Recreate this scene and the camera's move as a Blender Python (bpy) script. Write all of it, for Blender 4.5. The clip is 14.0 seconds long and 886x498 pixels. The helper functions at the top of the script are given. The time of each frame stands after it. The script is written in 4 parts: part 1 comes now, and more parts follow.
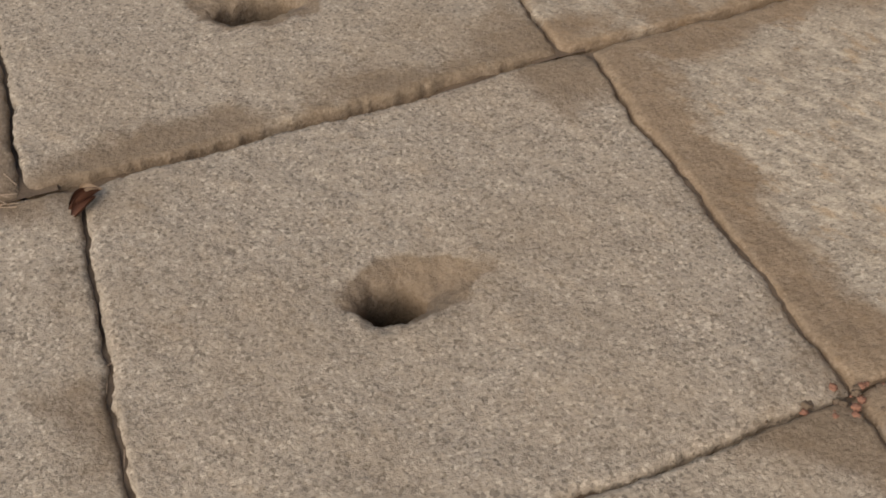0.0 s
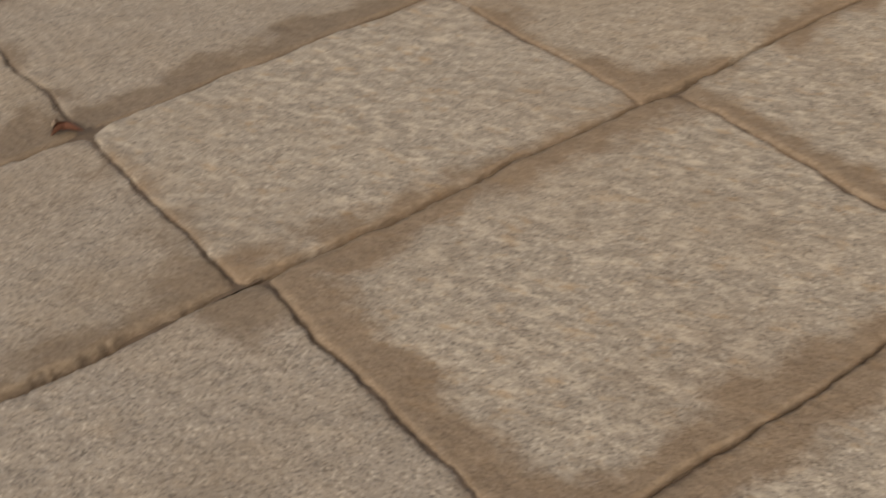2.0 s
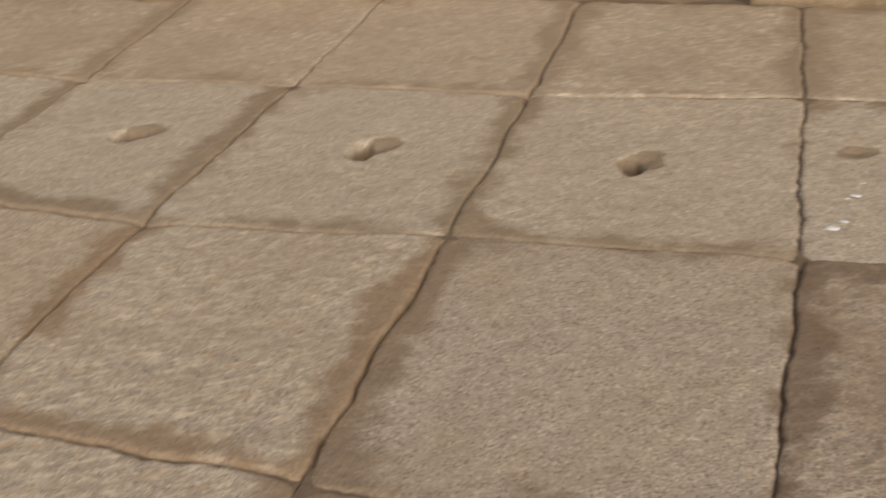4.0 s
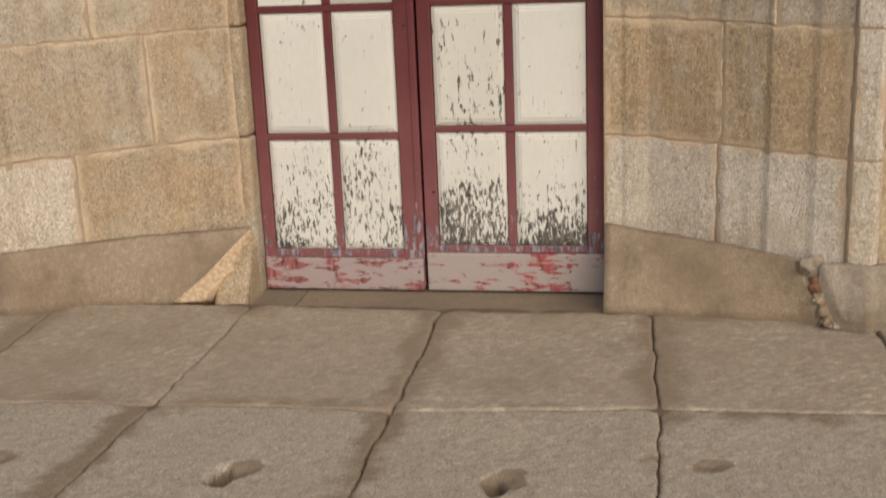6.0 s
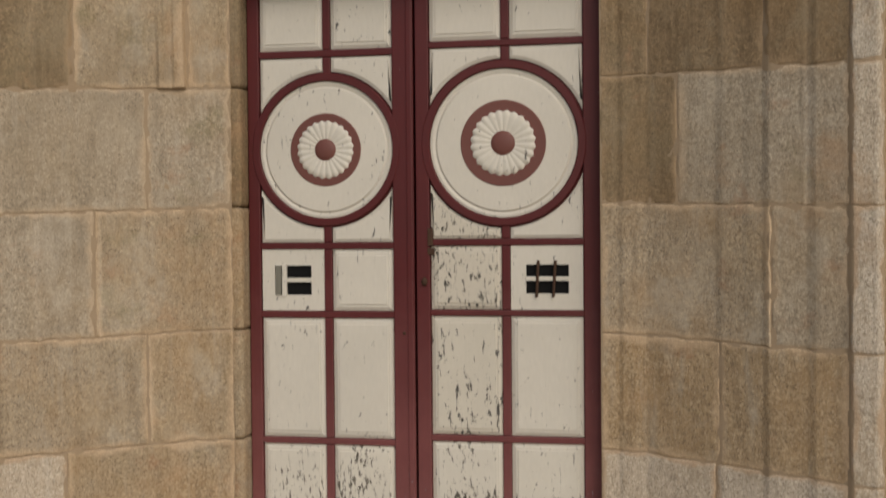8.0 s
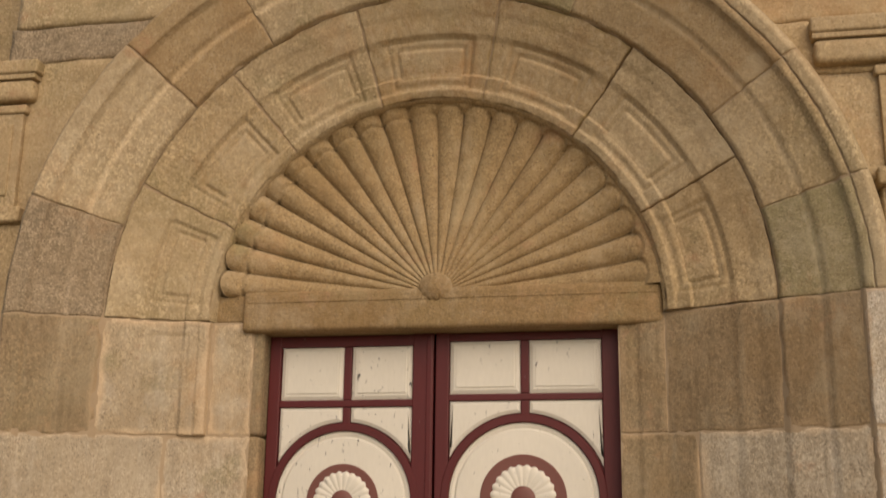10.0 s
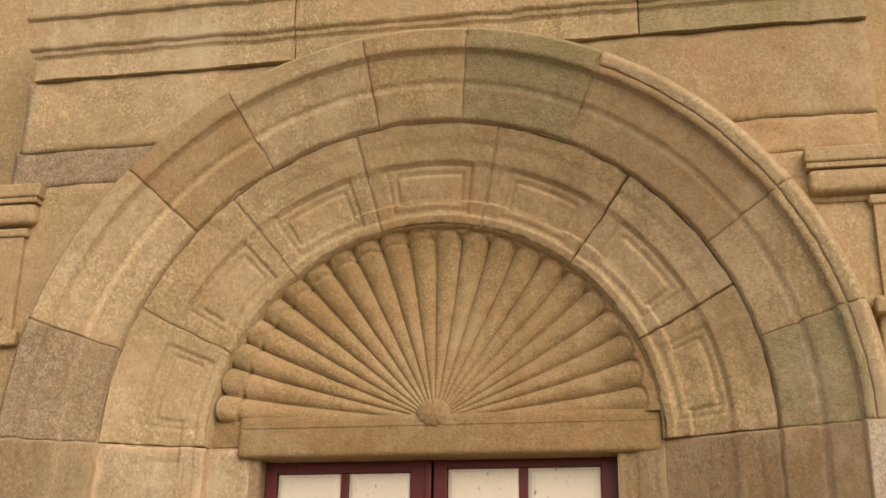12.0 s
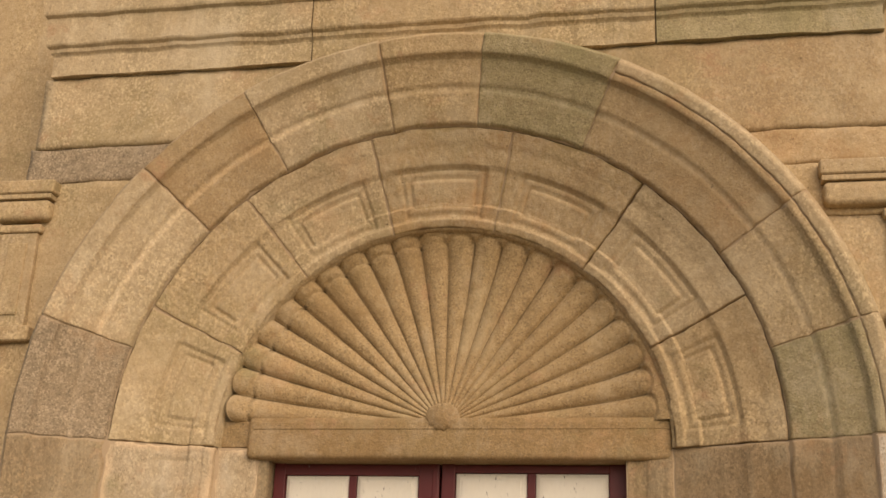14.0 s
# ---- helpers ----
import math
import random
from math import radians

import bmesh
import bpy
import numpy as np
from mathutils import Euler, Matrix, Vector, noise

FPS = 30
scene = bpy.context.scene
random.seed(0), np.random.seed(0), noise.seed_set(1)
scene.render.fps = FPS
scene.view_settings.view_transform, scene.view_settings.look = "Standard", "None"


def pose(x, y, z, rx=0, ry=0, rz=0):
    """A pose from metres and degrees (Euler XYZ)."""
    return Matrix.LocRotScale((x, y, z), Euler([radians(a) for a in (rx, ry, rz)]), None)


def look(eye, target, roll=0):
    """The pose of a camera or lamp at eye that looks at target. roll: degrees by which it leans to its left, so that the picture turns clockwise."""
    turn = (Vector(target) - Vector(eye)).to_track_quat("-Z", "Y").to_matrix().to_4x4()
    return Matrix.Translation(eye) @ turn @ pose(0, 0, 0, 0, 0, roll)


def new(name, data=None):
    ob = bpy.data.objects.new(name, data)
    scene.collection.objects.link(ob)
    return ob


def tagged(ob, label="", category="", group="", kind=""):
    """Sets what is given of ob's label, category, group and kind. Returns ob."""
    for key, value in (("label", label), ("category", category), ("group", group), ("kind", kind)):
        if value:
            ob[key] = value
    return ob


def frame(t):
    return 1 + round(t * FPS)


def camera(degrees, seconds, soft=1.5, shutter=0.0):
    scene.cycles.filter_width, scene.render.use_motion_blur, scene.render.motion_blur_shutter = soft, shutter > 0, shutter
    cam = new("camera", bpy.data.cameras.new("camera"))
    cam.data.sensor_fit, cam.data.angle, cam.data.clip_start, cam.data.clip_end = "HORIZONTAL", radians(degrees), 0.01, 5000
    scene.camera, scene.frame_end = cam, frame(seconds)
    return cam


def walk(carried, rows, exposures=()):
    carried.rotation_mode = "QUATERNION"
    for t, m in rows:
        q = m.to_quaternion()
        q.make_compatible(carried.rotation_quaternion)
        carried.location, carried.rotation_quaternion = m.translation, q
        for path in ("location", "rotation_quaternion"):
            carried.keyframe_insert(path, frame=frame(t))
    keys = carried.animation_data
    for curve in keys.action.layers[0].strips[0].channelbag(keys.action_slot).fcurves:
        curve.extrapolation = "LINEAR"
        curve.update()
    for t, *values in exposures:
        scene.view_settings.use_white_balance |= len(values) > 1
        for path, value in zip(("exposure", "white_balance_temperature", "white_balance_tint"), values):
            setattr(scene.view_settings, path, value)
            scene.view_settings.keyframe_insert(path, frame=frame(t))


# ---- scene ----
cam = camera(41.0, 14.0, 1.6, 0.35)
PATH = [
    (0, (0.78, -5.179, 1.235), (-0.495, -4.658, -0.215), -0.4),
    (0.5, (0.778, -5.164, 1.248), (-0.519, -4.62, -0.174), -0.5),
    (1, (0.78, -5.147, 1.265), (-0.533, -4.547, -0.119), -1.4),
    (1.3, (0.797, -5.127, 1.286), (-0.524, -4.464, -0.062), -1.2),
    (1.5, (0.815, -5.103, 1.292), (-0.499, -4.368, -0.024), -1.0),
    (1.6, (0.827, -5.088, 1.294), (-0.489, -4.313, 0.002), -1.3),
    (2, (0.871, -5.027, 1.305), (-0.417, -4.099, 0.089), -2.3),
    (2.5, (0.899, -4.976, 1.335), (-0.285, -3.835, 0.198), -3.2),
    (3, (0.905, -4.928, 1.348), (-0.09, -3.558, 0.285), -4.0),
    (3.5, (0.922, -4.898, 1.359), (0.152, -3.355, 0.346), -4.4),
    (4, (0.954, -4.865, 1.38), (0.41, -3.191, 0.43), -3.9),
    (4.2, (0.961, -4.857, 1.387), (0.492, -3.142, 0.471), -4.3),
    (6.3, (0.994, -4.811, 1.509), (0.639, -2.893, 1.069), -2.0),
    (6.5, (1.0, -4.809, 1.515), (0.646, -2.877, 1.139), -1.7),
    (7, (1.011, -4.811, 1.533), (0.642, -2.862, 1.281), -1.1),
    (7.5, (1.02, -4.81, 1.546), (0.641, -2.854, 1.373), -1.0),
    (8, (1.022, -4.805, 1.562), (0.651, -2.84, 1.516), -0.5),
    (8.5, (1.001, -4.801, 1.572), (0.627, -2.839, 1.667), -0.2),
    (9, (0.973, -4.808, 1.582), (0.605, -2.858, 1.831), -0.1),
    (9.2, (0.965, -4.812, 1.585), (0.6, -2.871, 1.897), 0.5),
    (11.3, (0.943, -4.84, 1.672), (0.603, -2.986, 2.341), -0.4),
    (11.5, (0.942, -4.843, 1.676), (0.607, -2.991, 2.351), -0.6),
    (12, (0.937, -4.849, 1.686), (0.591, -3.004, 2.376), 0.9),
    (12.5, (0.935, -4.853, 1.693), (0.578, -3.008, 2.378), 2.1),
    (13, (0.932, -4.855, 1.698), (0.578, -3.008, 2.379), 2.1),
    (13.5, (0.932, -4.858, 1.702), (0.575, -3.012, 2.384), 1.9),
    (14, (0.926, -4.862, 1.708), (0.564, -3.019, 2.395), 2.2),
]
walk(cam, [(t, look(eye, target, roll)) for t, eye, target, roll in PATH],
     [(0, 1.12, 7000, 12), (1.5, 1.02, 7100, 12), (2.5, 0.93, 7350, 12.5), (4.2, 1.07, 7350, 12.5), (6.5, 0.62, 6850, 12), (8.0, 0.26, 7100, 12), (9.0, 0.32, 7700, 14), (11.3, 0.95, 8700, 18), (14, 0.95, 8700, 18)])

# ---- light ----
world = bpy.data.worlds.new("world")
scene.world = world
world.use_nodes = True
wn = world.node_tree
sky = wn.nodes.new("ShaderNodeTexSky")
sky.sky_type, sky.sun_disc = "NISHITA", False
sky.sun_elevation, sky.sun_rotation = radians(34), radians(149)
wn.links.new(sky.outputs[0], wn.nodes["Background"].inputs[0])
wn.nodes["Background"].inputs[1].default_value = 0.07
sun_data = bpy.data.lights.new("sun", "SUN")
sun_data.energy, sun_data.angle, sun_data.color = 1.5, radians(64), (1.0, 0.955, 0.89)
sun = new("sun", sun_data)
sun.matrix_world = look((3.9, -6.6, 5.2), (0, 0, 0))

# ---- small helpers ----
def nz(x, y, z, s=1.0, octaves=3):
    return noise.fractal(Vector((x * s, y * s, z * s)), 1.0, 2.0, octaves)

def smooth(a, b, v):
    t = min(1.0, max(0.0, (v - a) / (b - a)))
    return t * t * (3 - 2 * t)

def raw_mesh(name, verts, faces, material, attr=None, flat=False):
    me = bpy.data.meshes.new(name)
    me.from_pydata(verts, [], faces)
    me.validate()
    bm = bmesh.new()
    bm.from_mesh(me)
    bmesh.ops.recalc_face_normals(bm, faces=bm.faces)
    bm.to_mesh(me)
    bm.free()
    if not flat:
        me.polygons.foreach_set("use_smooth", [True] * len(me.polygons))
    if attr is not None and len(attr) == len(me.vertices):
        a = me.attributes.new("rim", "FLOAT", "POINT")
        a.data.foreach_set("value", attr)
    me.materials.append(material)
    return me

def mesh_part(name, me, parent=None, label=""):
    ob = new(name, me)
    if parent is not None:
        ob.parent = parent
    if label:
        ob["label"] = label
    return ob

def part(name, bm, material, parent=None, label="", shade=False):
    me = bpy.data.meshes.new(name)
    bmesh.ops.recalc_face_normals(bm, faces=bm.faces)
    bm.to_mesh(me)
    bm.free()
    me.materials.append(material)
    if shade:
        me.polygons.foreach_set("use_smooth", [True] * len(me.polygons))
    return mesh_part(name, me, parent, label)

def box_bm(x0, x1, y0, y1, z0, z1, bevel=0.0, seg=2):
    bm = bmesh.new()
    bmesh.ops.create_cube(bm, size=1, matrix=Matrix.LocRotScale(((x0 + x1) / 2, (y0 + y1) / 2, (z0 + z1) / 2), None, (x1 - x0, y1 - y0, z1 - z0)))
    if bevel:
        bmesh.ops.bevel(bm, geom=bm.edges[:], offset=bevel, segments=seg, affect="EDGES", profile=0.6)
    return bm

def empty(name):
    return new(name)

# ---- materials ----
class Nodes:
    def __init__(self, name):
        self.mat = bpy.data.materials.new(name)
        self.mat.use_nodes = True
        self.t = self.mat.node_tree
        self.bsdf = self.t.nodes["Principled BSDF"]
        self.co = self.t.nodes.new("ShaderNodeTexCoord").outputs["Object"]

    def put(self, sock, v):
        if hasattr(v, "is_linked"):
            self.t.links.new(v, sock)
        elif isinstance(v, (tuple, list)) and len(v) == 3 and sock.type == "RGBA":
            sock.default_value = (*v, 1)
        else:
            sock.default_value = v

    def mapped(self, sx, sy, sz, turn=0.0):
        m = self.t.nodes.new("ShaderNodeMapping")
        m.inputs["Scale"].default_value = (sx, sy, sz)
        m.inputs["Rotation"].default_value = (0, 0, turn)
        self.t.links.new(self.co, m.inputs["Vector"])
        return m.outputs[0]

    def slanted(self, turn, sx, sy):
        """Coordinates turned about z first and stretched after, for grain that runs aslant."""
        m = self.t.nodes.new("ShaderNodeMapping")
        m.inputs["Rotation"].default_value = (0, 0, radians(-turn))
        self.t.links.new(self.co, m.inputs["Vector"])
        k = self.t.nodes.new("ShaderNodeMapping")
        k.inputs["Scale"].default_value = (sx, sy, 1)
        self.t.links.new(m.outputs[0], k.inputs["Vector"])
        return k.outputs[0]

    def noise(self, scale, detail=3, rough=0.55, vec=None, distort=0.0):
        n = self.t.nodes.new("ShaderNodeTexNoise")
        self.put(n.inputs["Vector"], vec or self.co)
        for k, v in (("Scale", scale), ("Detail", detail), ("Roughness", rough), ("Distortion", distort)):
            n.inputs[k].default_value = v
        return n.outputs["Fac"]

    def voronoi(self, scale, vec=None, out="Color"):
        n = self.t.nodes.new("ShaderNodeTexVoronoi")
        self.put(n.inputs["Vector"], vec or self.co)
        n.inputs["Scale"].default_value = scale
        return n.outputs[out]

    def ramp(self, fac, lo, hi, a=0.0, b=1.0):
        n = self.t.nodes.new("ShaderNodeMapRange")
        self.put(n.inputs[0], fac)
        for i, v in ((1, lo), (2, hi), (3, a), (4, b)):
            self.put(n.inputs[i], v)
        return n.outputs[0]

    def mix(self, fac, a, b, mode="MIX"):
        n = self.t.nodes.new("ShaderNodeMix")
        n.data_type, n.blend_type = "RGBA", mode
        self.put(n.inputs[0], fac)
        self.put(n.inputs[6], a)
        self.put(n.inputs[7], b)
        return n.outputs[2]

    def math(self, op, a, b=0.0):
        n = self.t.nodes.new("ShaderNodeMath")
        n.operation = op
        self.put(n.inputs[0], a)
        self.put(n.inputs[1], b)
        return n.outputs[0]

    def sep(self, vec=None):
        n = self.t.nodes.new("ShaderNodeSeparateXYZ")
        self.put(n.inputs[0], vec or self.co)
        return n.outputs

    def attr(self, name):
        n = self.t.nodes.new("ShaderNodeAttribute")
        n.attribute_name = name
        return n.outputs["Fac"]

    def rand(self):
        return self.t.nodes.new("ShaderNodeObjectInfo").outputs["Random"]

    def bump(self, height, strength, dist, below=None):
        n = self.t.nodes.new("ShaderNodeBump")
        n.inputs["Strength"].default_value, n.inputs["Distance"].default_value = strength, dist
        self.t.links.new(height, n.inputs["Height"])
        if below is not None:
            self.t.links.new(below, n.inputs["Normal"])
        return n.outputs[0]

    def done(self, color, rough=0.85, normal=None, spec=0.3):
        self.put(self.bsdf.inputs["Base Color"], color)
        self.put(self.bsdf.inputs["Roughness"], rough)
        self.bsdf.inputs["Specular IOR Level"].default_value = spec
        if normal is not None:
            self.t.links.new(normal, self.bsdf.inputs["Normal"])
        return self.mat


def granite(name, pale, mid, dark, stain, rim_tint, grain=1.0, stain_amount=0.5, stretch=(1, 1, 1), alts=((0.36, 0.33, 0.28), (0.4, 0.3, 0.18)), blotch=0.25, rim_cut=0.8, contrast=1.0, streak=0.0, rough=0.6, wash=None, fleck=0.0, slant=None, wash_amount=0.62, rim_soft=0.17, coarse=0.0):
    """Granite: mica and feldspar grains, a tint of its own for each stone, stains, dust along the rims, and the rim
    tint in carved grooves.
    """
    n = Nodes(name)
    v = n.mapped(*stretch)
    fine = n.noise(150 * grain, 3, 0.75, v)
    mid_n = n.noise(30 * grain, 5, 0.68, v)
    r = n.rand()
    own_pale = n.mix(n.ramp(r, 0.55, 1.0, 0, 0.8), pale, alts[0])
    own_pale = n.mix(n.ramp(r, 0.45, 0.0, 0, 0.8), own_pale, alts[1])
    spread = 0.24 / contrast
    base = n.mix(n.ramp(fine, 0.5 - spread, 0.5 + spread), mid, own_pale)
    speck = n.sep(n.voronoi(210 * grain, v))[0]
    base = n.mix(n.ramp(speck, 0.84, 0.88, 0, 0.45 * contrast), base, dark)
    base = n.mix(n.ramp(speck, 0.12, 0.08, 0, 0.45 * contrast), base, tuple(min(0.8, c * 1.4) for c in pale))
    base = n.mix(n.ramp(mid_n, 0.53, 0.72, 0, blotch), base, dark)
    base = n.mix(n.ramp(mid_n, 0.46, 0.32, 0, blotch), base, tuple(min(0.8, c * 1.3) for c in pale))
    if fleck:
        grains = n.noise(34, 5, 0.72, n.slanted(slant, 0.62, 1.3) if slant is not None else n.mapped(1.5, 0.8, 1))
        where = n.ramp(n.math("ADD", n.noise(1.7, 3), n.math("MULTIPLY", r, 0.35)), 0.5, 0.85, 0.35, 1.0)
        base = n.mix(n.math("MULTIPLY", n.ramp(grains, 0.50, 0.64, 0, fleck), where), base, (0.56, 0.455, 0.325))
        base = n.mix(n.math("MULTIPLY", n.ramp(grains, 0.48, 0.36, 0, fleck * 0.6), where), base, mid)
        ochre = n.noise(24, 4, 0.68, n.slanted(slant, 0.65, 1.2) if slant is not None else None)
        base = n.mix(n.math("MULTIPLY", n.ramp(ochre, 0.56, 0.68, 0, fleck * 0.7), where), base, (0.42, 0.275, 0.145))
        rust = n.noise(1.25, 6, 0.7, n.mapped(1.0, 1.0, 1.0, 40))
        base = n.mix(n.ramp(rust, 0.56, 0.68, 0, fleck * 0.32), base, tuple(c * k for c, k in zip(stain, (1.0, 0.93, 0.86))))
    cloud = n.noise(2.3, 5, 0.62)
    base = n.mix(n.ramp(cloud, 0.47, 0.66, 0, stain_amount), base, stain)
    cloud2 = n.noise(7.5, 4, 0.65)
    base = n.mix(n.ramp(cloud2, 0.55, 0.72, 0, stain_amount * 0.7), base, tuple(c * 0.75 for c in stain))
    if wash:
        veil = n.noise(1.35, 6, 0.66)
        base = n.mix(n.ramp(veil, 0.50, 0.66, 0, wash_amount), base, n.mix(n.ramp(mid_n, 0.35, 0.65), wash, tuple(c * 1.5 for c in wash)))
        veil2 = n.noise(4.2, 5, 0.7, n.mapped(1.0, 1.0, 1.3))
        base = n.mix(n.ramp(veil2, 0.60, 0.70, 0, 0.55), base, (0.36, 0.20, 0.115))
        bleach = n.noise(3.1, 6, 0.68, n.mapped(1.2, 1.2, 0.9))
        base = n.mix(n.ramp(bleach, 0.54, 0.64, 0, 0.5), base, tuple(c * 1.12 for c in alts[0]))
        moss = n.noise(1.9, 6, 0.7, n.mapped(0.9, 0.9, 1.1))
        base = n.mix(n.ramp(moss, 0.60, 0.68, 0, 0.5), base, (0.20, 0.175, 0.085))
        pits = n.noise(55, 3, 0.6)
        base = n.mix(n.ramp(pits, 0.68, 0.74, 0, 0.7), base, tuple(c * 0.5 for c in dark))
    if streak:
        run = n.noise(3.0, 4, 0.65, n.mapped(5, 5, 0.55))
        base = n.mix(n.ramp(run, 0.54, 0.72, 0, streak), base, tuple(c * 0.62 for c in mid))
        base = n.mix(n.ramp(run, 0.44, 0.28, 0, streak), base, alts[0])
    if coarse:
        crystals = n.sep(n.voronoi(125, n.mapped(1.0, 1.0, 0.8)))[1]
        where = n.ramp(n.noise(2.6, 4, 0.6), 0.38, 0.62, 0.25, 1.0)
        base = n.mix(n.math("MULTIPLY", n.ramp(crystals, 0.70, 0.84, 0, coarse), where), base, tuple(min(0.8, c * 1.45) for c in pale))
        base = n.mix(n.math("MULTIPLY", n.ramp(crystals, 0.28, 0.14, 0, coarse), where), base, tuple(c * 0.6 for c in mid))
        specks = n.noise(42, 4, 0.7, n.mapped(1.3, 1.3, 0.7))
        base = n.mix(n.ramp(specks, 0.64, 0.70, 0, 0.75 * coarse), base, tuple(c * 0.55 for c in dark))
        rosy = n.noise(2.1, 6, 0.72)
        base = n.mix(n.ramp(rosy, 0.57, 0.68, 0, 0.38), base, (0.45, 0.27, 0.145))
        ashen = n.noise(1.6, 6, 0.72, n.mapped(1.1, 1.1, 0.8))
        base = n.mix(n.ramp(ashen, 0.55, 0.67, 0, 0.5), base, tuple(a * 0.45 + b * 0.55 for a, b in zip(pale, (0.50, 0.425, 0.315))))
        sooty = n.noise(1.3, 5, 0.7, n.mapped(1.0, 1.0, 1.2))
        base = n.mix(n.ramp(sooty, 0.57, 0.70, 0, 0.4), base, tuple(c * 0.72 for c in mid))
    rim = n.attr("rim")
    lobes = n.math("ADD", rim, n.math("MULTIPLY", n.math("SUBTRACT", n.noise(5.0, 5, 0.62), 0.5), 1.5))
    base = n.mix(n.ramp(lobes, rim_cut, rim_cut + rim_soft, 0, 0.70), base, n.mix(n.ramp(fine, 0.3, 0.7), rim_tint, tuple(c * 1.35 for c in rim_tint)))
    h = n.math("ADD", n.math("MULTIPLY", fine, 0.5), n.math("MULTIPLY", mid_n, 1.0))
    normal = n.bump(h, rough, 0.008)
    normal = n.bump(cloud2, 0.25, 0.03, normal)
    return n.done(base, n.ramp(fine, 0.3, 0.7, 0.75, 0.95), normal, 0.25)

slab_mat = granite("paving_granite", (0.46, 0.382, 0.285), (0.25, 0.196, 0.138), (0.10, 0.077, 0.055), (0.275, 0.20, 0.128), (0.17, 0.106, 0.056), 1.0, 0.30, (1.25, 0.85, 1), ((0.44, 0.375, 0.29), (0.46, 0.352, 0.235)), 0.16, 0.60, 1.15, rough=0.6, fleck=0.95, slant=32, rim_soft=0.24)
pale_slab = granite("pale_paving_granite", (0.47, 0.405, 0.315), (0.25, 0.196, 0.138), (0.10, 0.077, 0.055), (0.275, 0.20, 0.128), (0.155, 0.105, 0.06), 1.0, 0.15, (1.25, 0.85, 1), ((0.44, 0.375, 0.29), (0.46, 0.352, 0.235)), 0.14, 0.60, 1.0, rough=0.6, fleck=0.55, slant=32, rim_soft=0.24)
fine_slab = granite("fine_grey_paving_granite", (0.43, 0.352, 0.262), (0.25, 0.194, 0.136), (0.09, 0.07, 0.05), (0.28, 0.20, 0.122), (0.145, 0.096, 0.055), 1.0, 0.35, (1.1, 0.95, 1), ((0.41, 0.345, 0.27), (0.43, 0.335, 0.228)), 0.14, 0.50, 1.2, rough=0.65, fleck=0.22, slant=32, rim_soft=0.24)
dusty_slab = granite("dusty_paving_granite", (0.40, 0.325, 0.238), (0.265, 0.208, 0.147), (0.12, 0.09, 0.06), (0.275, 0.208, 0.14), (0.185, 0.133, 0.085), 1.0, 0.55, (1.25, 0.85, 1), ((0.39, 0.322, 0.24), (0.39, 0.30, 0.20)), 0.14, 0.60, 0.9, rough=0.5, fleck=0.75, slant=32, rim_soft=0.3)
damp_slab = granite("damp_granite", (0.37, 0.295, 0.215), (0.20, 0.15, 0.105), (0.09, 0.07, 0.05), (0.21, 0.145, 0.088), (0.115, 0.075, 0.045), 1.0, 0.6, (1.25, 0.85, 1), ((0.35, 0.29, 0.23), (0.36, 0.26, 0.165)), 0.30, 0.55, 1.2, rough=0.6, fleck=0.6, slant=32)
glacis_mat = granite("dusty_granite", (0.30, 0.222, 0.148), (0.25, 0.182, 0.12), (0.16, 0.113, 0.075), (0.185, 0.13, 0.08), (0.16, 0.108, 0.066), 0.8, 0.75, blotch=0.2, rim_cut=0.7, contrast=0.7, fleck=0.3)
jamb_alts = ((0.43, 0.375, 0.295), (0.42, 0.285, 0.15))
jamb_mat = granite("jamb_granite", (0.44, 0.345, 0.23), (0.30, 0.22, 0.138), (0.14, 0.10, 0.066), (0.39, 0.255, 0.132), (0.47, 0.345, 0.225), 0.8, 0.66, (1.4, 1.4, 0.75), jamb_alts, 0.36, 0.62, 1.2, 0.5, wash=(0.25, 0.195, 0.12), wash_amount=0.4, rim_soft=0.3, coarse=0.34)
grey_jamb = granite("grey_jamb_granite", (0.44, 0.365, 0.27), (0.31, 0.245, 0.17), (0.15, 0.115, 0.08), (0.37, 0.27, 0.165), (0.45, 0.34, 0.23), 0.8, 0.5, (1.4, 1.4, 0.75), ((0.46, 0.40, 0.315), (0.42, 0.315, 0.19)), 0.36, 0.66, 1.2, 0.5, wash=(0.27, 0.22, 0.15), wash_amount=0.35, rim_soft=0.3, coarse=0.34)
# brown stone, darkened further for the weaker light at the jamb tops
shaded_brown_jamb = granite("shaded_brown_jamb_granite", (0.30, 0.214, 0.127), (0.205, 0.142, 0.082), (0.095, 0.068, 0.043), (0.255, 0.163, 0.081), (0.34, 0.24, 0.145), 0.8, 0.66, (1.4, 1.4, 0.75), ((0.30, 0.24, 0.158), (0.295, 0.20, 0.107)), 0.30, 0.74, 0.8, 0.6, wash=(0.19, 0.15, 0.088), wash_amount=0.5, rim_soft=0.3, coarse=0.34)
# brown lintel stone with the shade under the arch put into its colour
lintel_mat = granite("shaded_brown_granite", (0.315, 0.207, 0.105), (0.22, 0.142, 0.069), (0.105, 0.069, 0.037), (0.25, 0.156, 0.07), (0.15, 0.098, 0.05), 0.8, 0.55, (1, 1, 1), ((0.29, 0.22, 0.126), (0.30, 0.205, 0.10)), 0.28, 0.72, 0.9, 0.2, rough=0.7, wash=(0.19, 0.145, 0.072), wash_amount=0.4, fleck=0.35, coarse=0.2)
